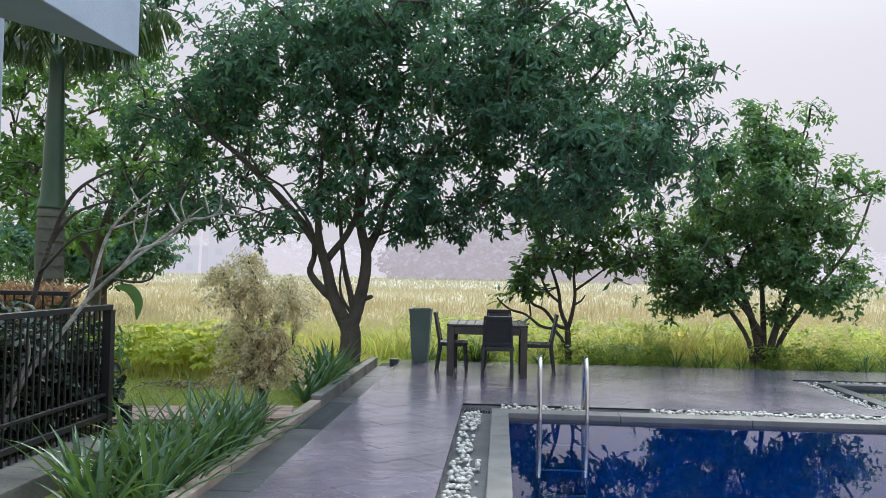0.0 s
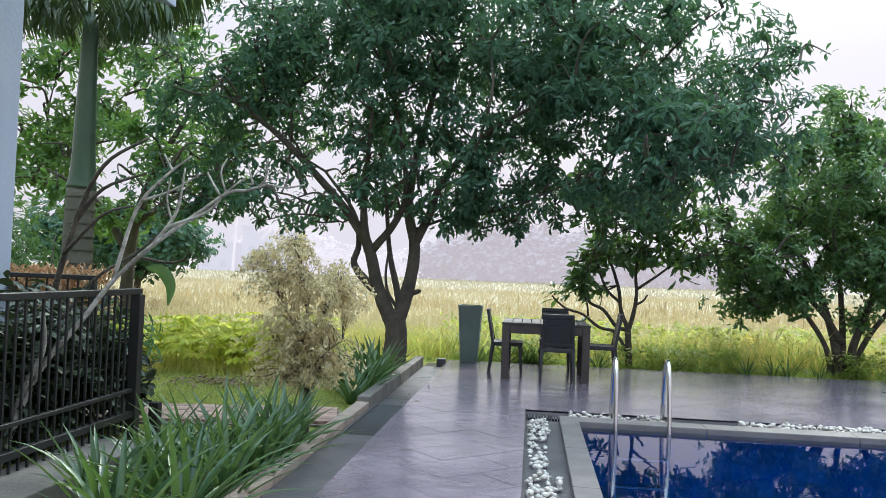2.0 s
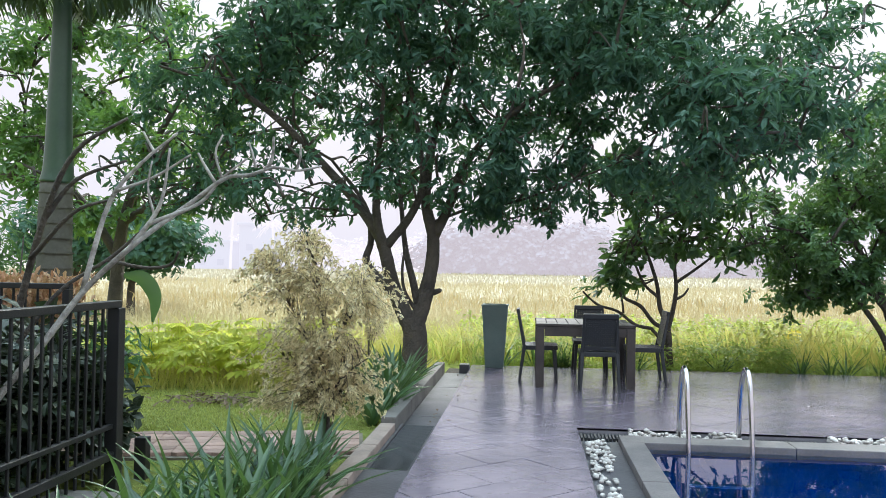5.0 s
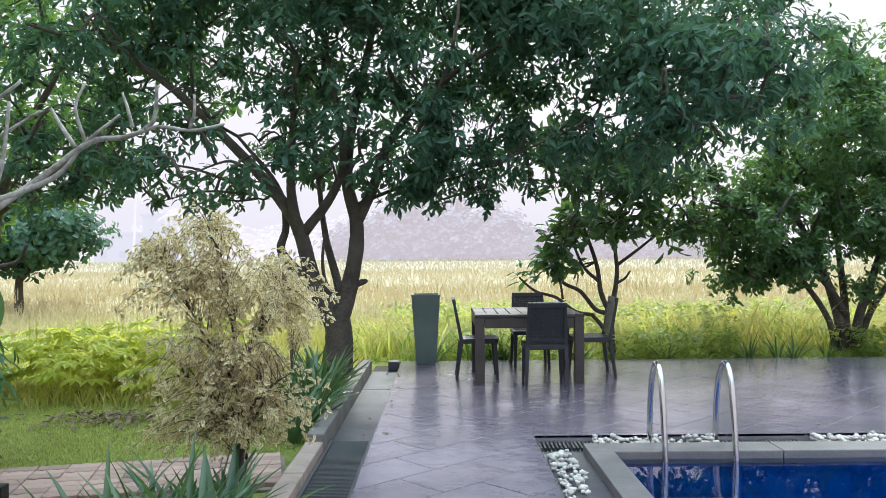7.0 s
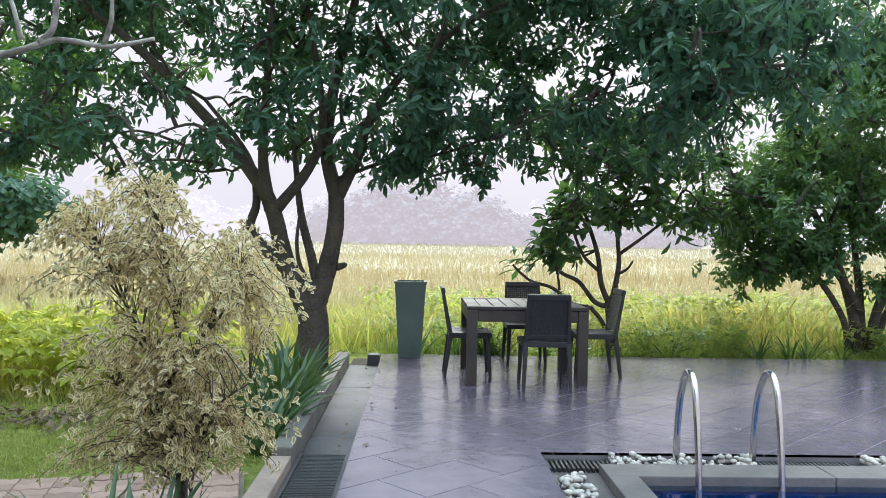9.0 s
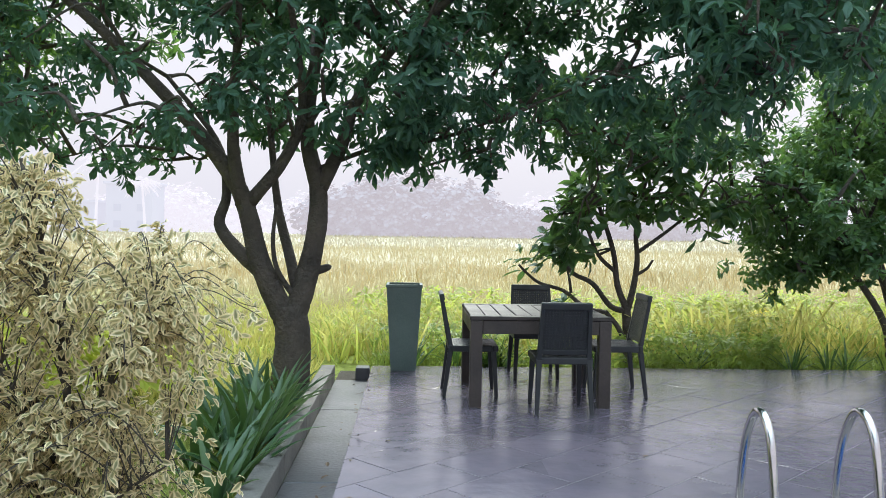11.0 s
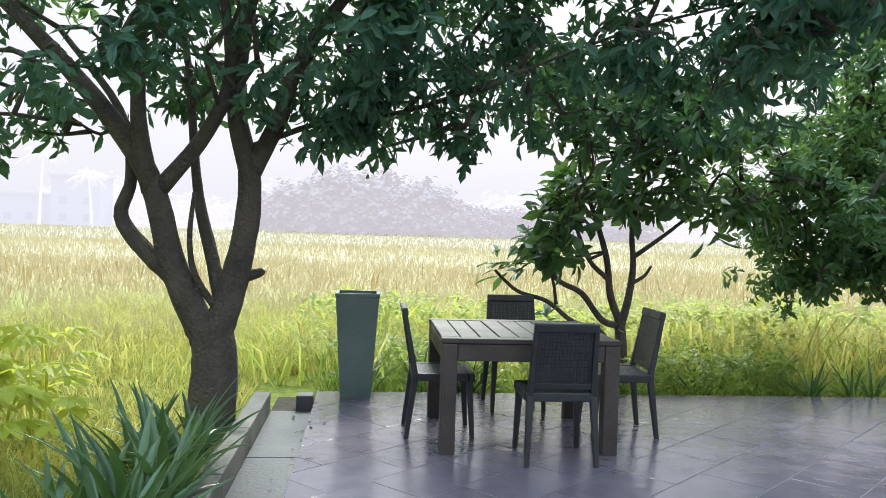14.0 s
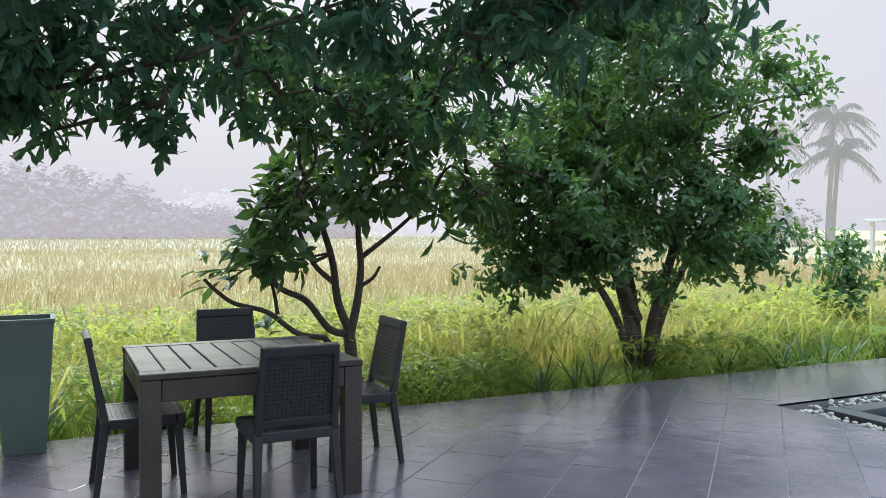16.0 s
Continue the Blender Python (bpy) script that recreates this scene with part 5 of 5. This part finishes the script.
for x, y, n, ln in ((-1.32, 5.9, 24, 0.72), (-1.34, 6.4, 26, 0.74), (-1.32, 6.9, 28, 0.74), (-1.34, 7.3, 28, 0.70), (-1.32, 7.65, 26, 0.62), (-1.42, 5.3, 26, 0.76), (-1.66, 5.6, 24, 0.72), (-1.62, 6.1, 26, 0.74), (-1.64, 6.65, 26, 0.72),
                    (-1.60, 7.1, 26, 0.66), (-1.56, 7.5, 24, 0.58), (-1.85, 5.9, 20, 0.6), (-1.82, 6.5, 20, 0.58), (-1.22, 6.2, 22, 0.70), (-1.22, 6.7, 22, 0.70), (-1.22, 7.15, 22, 0.66), (-1.22, 7.5, 20, 0.60), (-1.24, 5.6, 22, 0.72), (-1.50, 7.85, 18, 0.48), (-1.30, 7.95, 14, 0.46), (-1.78, 7.0, 16, 0.48)):
    strap_plant(x, y, -0.07, int(n * 0.72), ln, 0.050, "spiky strap-leaved green plant in the planting bed", "strap plants in the bed")
for x, y, n, ln in ((-1.34, 10.05, 22, 0.56), (-1.32, 10.5, 30, 0.72), (-1.36, 10.95, 32, 0.78), (-1.56, 11.2, 26, 0.66), (-1.32, 11.4, 32, 0.78), (-1.58, 11.8, 24, 0.64), (-1.34, 11.95, 28, 0.70), (-1.60, 12.3, 20, 0.55), (-1.60, 10.7, 22, 0.58), (-1.36, 12.4, 22, 0.55)):
    strap_plant(x, y, -0.07, int(n * 0.58), ln * 0.92, 0.066, "spiky aloe-like plant beside the kerb", "aloes beside the kerb")
for i in range(22):
    x = rng.uniform(-0.6, 9.5)
    if abs(x - 2.1) > 0.2 and abs(x - 5.4) > 0.4:
        strap_plant(x, rng.uniform(14.34, 14.5), -0.1, int(rng.integers(10, 17)), rng.uniform(0.42, 0.68), 0.032, "small spiky plant along the terrace edge", "edge plants", M["leaf_edge"])


# ---- light green broad-leaved plants on the lawn edge ----
for i in range(44):
    x, y = rng.uniform(-5.2, -2.1), rng.uniform(11.8, 13.2)
    h = rng.uniform(0.45, 0.80)
    t = thing("broadleaf_plant", (x, y, -0.08), "bright green broad-leaved weed at the lawn edge", "plant", "broad-leaved plants")
    part("stem", tubes("stem", [([(0, 0, 0), (0.02, 0, h * 0.5), (0, 0.02, h)], 0.012, 0.006)], 5), M["leaf_castor"], t)
    n = int(rng.integers(7, 11))
    ang = rng.random(n) * 6.28
    zz = h * rng.uniform(0.35, 1.05, n)
    Pc, Dc, Nc, Lc = [], [], [], []
    for a, z in zip(ang, zz):
        tip = np.array((math.cos(a) * 0.22, math.sin(a) * 0.22, z))
        for f in (-1.9, -1.15, -0.5, 0, 0.5, 1.15, 1.9):
            Pc.append(tip)
            Dc.append((math.cos(a + f), math.sin(a + f), -0.18))
            Nc.append((0, 0, 1))
            Lc.append(0.19 * (1 - abs(f) * 0.15) * rng.uniform(0.8, 1.2))
    Lc = np.array(Lc)
    part("leaves", leaf_mesh("leaves", Pc, Dc, Nc, Lc, Lc * 0.42, 0.15, (0.8, 0.9)), M["leaf_castor"], t)

P, D, N, L = rosettes(np.array([(0, 0, 0.58), (0.05, 0, 0.50)]), np.array([(0, -0.6, 0.8), (0.2, -0.6, 0.5)]), 5, 0.15)
yl = thing("yellow_leaf_plant", (4.35, 16.6, -0.20), "single bright yellow leaf cluster in tall grass", "plant")
part("stem", tubes("stem", [([(0, 0, 0), (0, 0, 0.58)], 0.006, 0.003)], 5), M["leaf_castor"], yl)
part("leaves", leaf_mesh("leaves", P, D, N, L, L * 0.5), M["leaf_yellow"], yl)


# ---- grass ----
def scatter(n, x0, x1, y0, y1, power=1.0, reject=None):
    p = np.stack([rng.uniform(x0, x1, n), y0 + (y1 - y0) * rng.random(n) ** power], 1)
    if reject is not None:
        p = p[~reject(p[:, 0], p[:, 1])]
    return np.column_stack([p, [ground_z(a, b) - 0.02 for a, b in p]])


def grass(name, P, h, w, lean, material, label):
    k = len(P)
    clump = np.array([0.75 + 0.55 * noise.noise(Vector((a * 0.55, b * 0.55, 0.3))) for a, b, _ in P])
    H = h * (0.6 + 0.7 * rng.random(k)) * clump
    ob = obj(name, blades(name, P, H, w * (0.7 + 0.6 * rng.random(k)), lean * (0.4 + rng.random(k))), material)
    return tagged(ob, label, "grass", kind="stuff")


grass("edge_grass", scatter(7000, -0.72, 12, 14.3, 15.2), 0.22, 0.011, 0.8, M["grass_edge_shaded"], "dark green grass along the terrace edge, tree shade in its colour")
grass("tall_grass", scatter(17000, -6, 15, 15.0, 22.5, 1.0), 0.66, 0.019, 1.0, M["grass_mid"], "tall yellow-green grass behind the terrace")
grass("tall_grass", scatter(9000, -6, 15, 14.8, 22, 1.1, lambda x, y: np.sin(x * 1.7 + 0.6 * y) + np.sin(y * 1.3 - x * 0.8) < 0.1), 0.62, 0.020, 0.9, M["grass_dark"], "patches of darker tall grass")
grass("tall_grass", scatter(9000, -6, 15, 16, 25, 1.0, lambda x, y: np.sin(x * 1.1 - 0.5 * y + 2) + np.sin(y * 0.9 + x * 0.6) < 0.2), 0.85, 0.014, 0.8, M["grass_gold"], "patches of dry golden grass")
cp = scatter(2600, -1.2, 14, 14.7, 21, 1.0, lambda x, y: np.sin(x * 0.9 + 0.7 * y + 1) + np.sin(y * 1.9 - x * 1.2) < -0.2)
cp[:, 2] += rng.uniform(0.15, 0.75, len(cp))
P, D, N, L = rosettes(cp, unit(np.tile((0, 0, 1.0), (len(cp), 1)) + rng.normal(size=cp.shape) * 0.35), 7, 0.10)
tagged(obj("weeds", leaf_mesh("weeds", P, D, N, L, L * 0.45, 0.2), M["grass_dark"]), "leafy green weeds among the tall grass", "weeds", kind="stuff")
cp = scatter(3200, -0.7, 13, 14.35, 16.6, 2.0, lambda x, y: np.sin(x * 2.3 + 0.9 * y) + np.sin(y * 2.9 - x * 1.6 + 1) < -0.1)
cp[:, 2] += rng.uniform(0.05, 0.42, len(cp))
P, D, N, L = rosettes(cp, unit(np.tile((0, 0, 1.0), (len(cp), 1)) + rng.normal(size=cp.shape) * 0.35), 6, 0.085)
tagged(obj("weeds", leaf_mesh("weeds", P, D, N, L, L * 0.4, 0.2), M["grass_edge_shaded"]), "low dark green weeds along the terrace edge, tree shade in their colour", "weeds", kind="stuff")
P = scatter(2400, -1.5, 13, 14.9, 19.5, 1.2)
grass("arching_grass", P, 0.95, 0.026, 1.25, M["grass_mid"], "long arching grass blades near the terrace")
P = scatter(1400, -1.5, 13, 14.6, 18.5, 1.2)
grass("arching_grass", P, 0.72, 0.022, 1.2, M["grass_edge_shaded"], "long arching grass blades near the terrace, darkened for tree shade")
grass("tall_grass", scatter(9000, -7.5, -1.3, 11.5, 15.2), 0.27, 0.013, 1.0, M["grass_mid"], "tall yellow-green grass beyond the lawn")
grass("field_grass", scatter(30000, -24, 34, 20, 46, 1.2), 0.60, 0.022, 0.9, M["grass_gold"], "golden-green field grass")
grass("field_grass", scatter(38000, -32, 44, 21, 75, 0.9), 0.62, 0.030, 0.8, M["grass_gold"], "golden field grass")
grass("field_grass", scatter(30000, -80, 110, 70, 150, 1.2), 0.5, 0.09, 0.4, M["grass_far_hazed"], "far golden field grass, its colour paled for haze")
grass("lawn", scatter(26000, -6.5, -1.25, 9.4, 12.0, 1.0, lambda x, y: y < 9.75 + 0.25 * (x + 1.4)), 0.078, 0.007, 0.8, M["lawn_blade"], "short mown lawn grass")
grass("lawn", scatter(9000, -2.45, -1.25, 7.2, 8.7, 1.0, lambda x, y: y > 8.75 + 0.25 * (x + 1.4)), 0.06, 0.006, 0.7, M["lawn_blade"], "short lawn grass beside the path")
P = scatter(1500, -8, 16, 15.2, 26, 1.1)
P[:, 2] += 0.75 + 0.25 * rng.random(len(P))
ob = obj("seed_heads", blades("seed_heads", P, 0.16 + 0.1 * rng.random(len(P)), np.full(len(P), 0.016), 0.3 + 0.4 * rng.random(len(P))), M["grass_head"])
tagged(ob, "reddish-brown grass seed heads above the field", "grass", kind="stuff")
k = 160
P = np.column_stack([-3.05 + 0.35 * rng.normal(size=k), 10.9 + 0.16 * rng.normal(size=k), -0.04 + 0.035 * rng.random(k)])
ob = obj("leaf_litter", leaf_mesh("leaf_litter", P, rng.normal(size=(k, 3)) * np.array((1, 1, 0.25)), np.tile((0, 0, 1.0), (k, 1)), 0.07 + 0.06 * rng.random(k), 0.03 + 0.02 * rng.random(k)), M["leaf_dry"])
tagged(ob, "small heap of dry leaves on the lawn", "leaves", kind="stuff")
k = 46
P = np.column_stack([np.where(rng.random(k) < 0.6, rng.uniform(-0.85, -0.6, k), rng.uniform(-0.7, 4.5, k)), rng.uniform(10.0, 14.0, k), np.full(k, 0.012)])
P[:, 2] = np.where(P[:, 0] < -0.72, -0.045, 0.012)
ob = obj("fallen_leaves", leaf_mesh("fallen_leaves", P, rng.normal(size=(k, 3)) * np.array((1, 1, 0.1)), np.tile((0, 0, 1.0), (k, 1)), 0.03 + 0.04 * rng.random(k), 0.012 + 0.015 * rng.random(k)), M["leaf_dry"])
tagged(ob, "few dry leaves and twigs on the terrace", "leaves", kind="stuff")

# ---- distance ----


def far_tree(x, y, w, h, m, label, n=1100):
    cp, cd = in_lobes([((x + w * 0.28 * a, y + 1.5 * b, h * c), (w * 0.33, 3, h * 0.36)) for a, b, c in ((-1, 0, 0.36), (0, 0.3, 0.62), (1, 0, 0.38), (-0.5, -0.3, 0.46), (0.6, -0.2, 0.54), (0.1, 0, 0.28), (-0.8, 0, 0.18), (0.8, 0, 0.18))], n, 0.45)
    P, D, N, L = rosettes(cp, cd, 5, min(h, 10) * 0.085)
    tr = tubes("trunk", [(spline([(x, y, -0.6), (x + 0.2, y, h * 0.25), (x, y, h * 0.6)], 4), h * 0.025, h * 0.01)], 6)
    return tree("distant_tree", (x, y, -0.5), tr, leaf_mesh("crown", P, D, N, L, L * 0.9, 0.1), m, m, label, group="distant trees")


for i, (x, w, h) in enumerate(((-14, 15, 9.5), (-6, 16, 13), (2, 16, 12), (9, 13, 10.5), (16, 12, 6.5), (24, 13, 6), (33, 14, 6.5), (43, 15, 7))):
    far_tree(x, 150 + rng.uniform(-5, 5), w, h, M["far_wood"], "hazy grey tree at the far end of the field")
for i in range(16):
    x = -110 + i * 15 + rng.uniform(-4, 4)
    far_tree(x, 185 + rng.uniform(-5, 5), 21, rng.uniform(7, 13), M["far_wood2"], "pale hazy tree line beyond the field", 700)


def far_building(x, y, w, d, h, label):
    b = thing("distant_building", (x, y, -0.4), label, "building")
    part("wall", box((-w / 2, -d / 2, 0), (w / 2, d / 2, h), 0.05), M["far_house"], b)
    part("roof", box((-w / 2 - 0.4, -d / 2 - 0.4, h), (w / 2 + 0.4, d / 2 + 0.4, h + 0.5), 0.05), M["far_house"], b)
    nf, nw = max(1, int(h / 3.2)), max(2, int(w / 3.5))
    win = None
    for f in range(nf):
        for i in range(nw):
            if win is None:
                o = part("window", box((-0.7, -0.06, -0.7), (0.7, 0.06, 0.7), 0.02), M["far_window"], b)
                win = o.data
            else:
                o = part("window", win, None, b)
            o.location = (-w / 2 + w * (i + 0.5) / nw, -d / 2 - 0.02, 1.8 + f * 3.2)


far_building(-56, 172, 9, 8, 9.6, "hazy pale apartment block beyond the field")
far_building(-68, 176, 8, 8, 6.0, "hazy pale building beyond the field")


def coconut(x, y, h, lean, m=None):
    m = m or M["far_palm"]
    t = thing("coconut_palm", (x, y, -0.4), "tall hazy coconut palm beyond the field", "palm", "coconut palms")
    part("trunk", tubes("trunk", [(spline([(0, 0, 0), (lean * 0.3, 0, h * 0.4), (lean, 0, h)], 6), 0.28, 0.16)], 7), m, t, smooth=True)
    for i in range(20):
        a = i * 2.4
        ln = rng.uniform(3.0, 4.2)
        el = radians(rng.uniform(-5, 60))
        s = np.linspace(0, 1, 9)
        pts = np.stack([lean + ln * s * math.cos(el) * math.cos(a), ln * s * math.cos(el) * math.sin(a), h + ln * math.sin(el) * s - 2.2 * s * s], 1)
        f = part("frond", tubes("frond", [(pts, 0.05, 0.015)], 4), m, t)
        k = 26
        u = np.repeat(np.linspace(0.1, 1, k), 2)
        q = np.stack([np.interp(u, s, pts[:, j]) for j in range(3)], 1)
        side = np.tile((1, -1), k)[:, None] * np.array((-math.sin(a), math.cos(a), 0))
        d = unit(side * 0.8 + np.array((math.cos(a), math.sin(a), 0)) * 0.4 + np.array((0, 0, -0.6)))
        part("frond_blade", leaf_mesh("frond_blade", q, d, np.tile((0, 0, 1.0), (2 * k, 1)), 0.75 * (0.7 + 0.5 * rng.random(2 * k)), np.full(2 * k, 0.075), 0.2), m, f)


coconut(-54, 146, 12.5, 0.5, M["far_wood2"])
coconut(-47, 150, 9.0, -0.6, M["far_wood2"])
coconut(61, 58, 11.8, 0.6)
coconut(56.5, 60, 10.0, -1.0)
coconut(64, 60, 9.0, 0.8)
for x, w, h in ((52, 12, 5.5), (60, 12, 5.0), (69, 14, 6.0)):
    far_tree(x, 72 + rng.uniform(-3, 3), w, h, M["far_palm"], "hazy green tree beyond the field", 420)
sh = thing("field_shelter", (60.5, 51, -0.4), "small white shelter with flat roof in the field", "shelter")
part("roof", box((-2.2, -1.5, 2.5), (2.2, 1.5, 2.75), 0.05), M["white_far"], sh)
part("wall", box((-0.2, -0.9, 2.76), (1.6, 0.9, 3.6), 0.05), M["white_far"], sh)
for px in (-1.6, 1.6):
    for py in (-1.1, 1.1):
        part("post", box((px - 0.14, py - 0.14, 0), (px + 0.14, py + 0.14, 2.499), 0.02), M["white_far"], sh)

# ---- paved path: zigzag clay pavers on sand ----
PATH_O, PATH_A = Vector((-1.22, 9.20, 0)), radians(192)
ux, uy = math.cos(PATH_A), math.sin(PATH_A)
corner = [(PATH_O.x - uy * v + ux * u, PATH_O.y + ux * v + uy * u) for u, v in ((0.03, -0.43), (6.0, -0.43), (6.0, 0.43), (0.03, 0.43))]
bed_path = tagged(obj("paved_path", prism(corner, -0.12, -0.052), M["sand"]), "path of pinkish zigzag clay pavers", "path", kind="structure")
zig = [(0, 0), (0.05, 0.022), (0.10, 0), (0.15, 0.022), (0.196, 0), (0.196, 0.106), (0.15, 0.128), (0.10, 0.106), (0.05, 0.128), (0, 0.106)]
pv = prism(zig, -0.055, -0.022, 0.004)
pme = bpy.data.meshes.new("paver")
pv.to_mesh(pme)
pv.free()
pme.materials.append(M["paver"])
turn = Matrix.Rotation(PATH_A, 4, "Z")
for i in range(21):
    for j in range(7):
        b = obj("paver", pme, None, bed_path)
        b.matrix_basis = Matrix.Translation((PATH_O.x, PATH_O.y, rng.uniform(-0.004, 0.003))) @ turn @ Matrix.Translation((0.06 + i * 0.2, -0.41 + j * 0.112, 0))

# ---- terrace slabs, last: those round the table singly, the rest joined ----
cen = [np.mean(np.array(q), axis=0) for q in slabs]
near = sorted(range(len(slabs)), key=lambda i: abs(cen[i][0] - 1.6) * 0.8 + abs(cen[i][1] - 11.8))[:300]
single = set(near)
rest_V, rest_F = [], []


def slab_verts(q):
    """A slab with chamfered, slightly uneven top."""
    c = np.mean(np.array(q), axis=0)
    h = rng.uniform(-0.0008, 0.0008)
    lo = [(x, y, -0.012) for x, y in q]
    up = [(x, y, 0.0061 + h) for x, y in q]
    tp = []
    for x, y in q:
        d = math.hypot(c[0] - x, c[1] - y) + 1e-6
        k_ = min(0.003 / d, 0.4)
        tp.append((x + (c[0] - x) * k_, y + (c[1] - y) * k_, 0.0065 + h + rng.uniform(-0.0003, 0.0003)))
    n = len(q)
    F = [(i, (i + 1) % n, n + (i + 1) % n, n + i) for i in range(n)] + [(n + i, n + (i + 1) % n, 2 * n + (i + 1) % n, 2 * n + i) for i in range(n)] + [tuple(2 * n + i for i in range(n))]
    return lo + up + tp, F


for i, q in enumerate(slabs):
    area = sum(q[k][0] * q[(k + 1) % len(q)][1] - q[(k + 1) % len(q)][0] * q[k][1] for k in range(len(q)))
    if area < 0:
        q = q[::-1]
    v, f = slab_verts(q)
    if i in single:
        obj("slab", np_mesh("slab", v, f), M["deck"], terrace)
    else:
        b = len(rest_V)
        rest_V += v
        rest_F += [tuple(b + j for j in ff) for ff in f]
tagged(obj("slabs", np_mesh("slabs", rest_V, rest_F), M["deck_far"], terrace), kind="stuff")
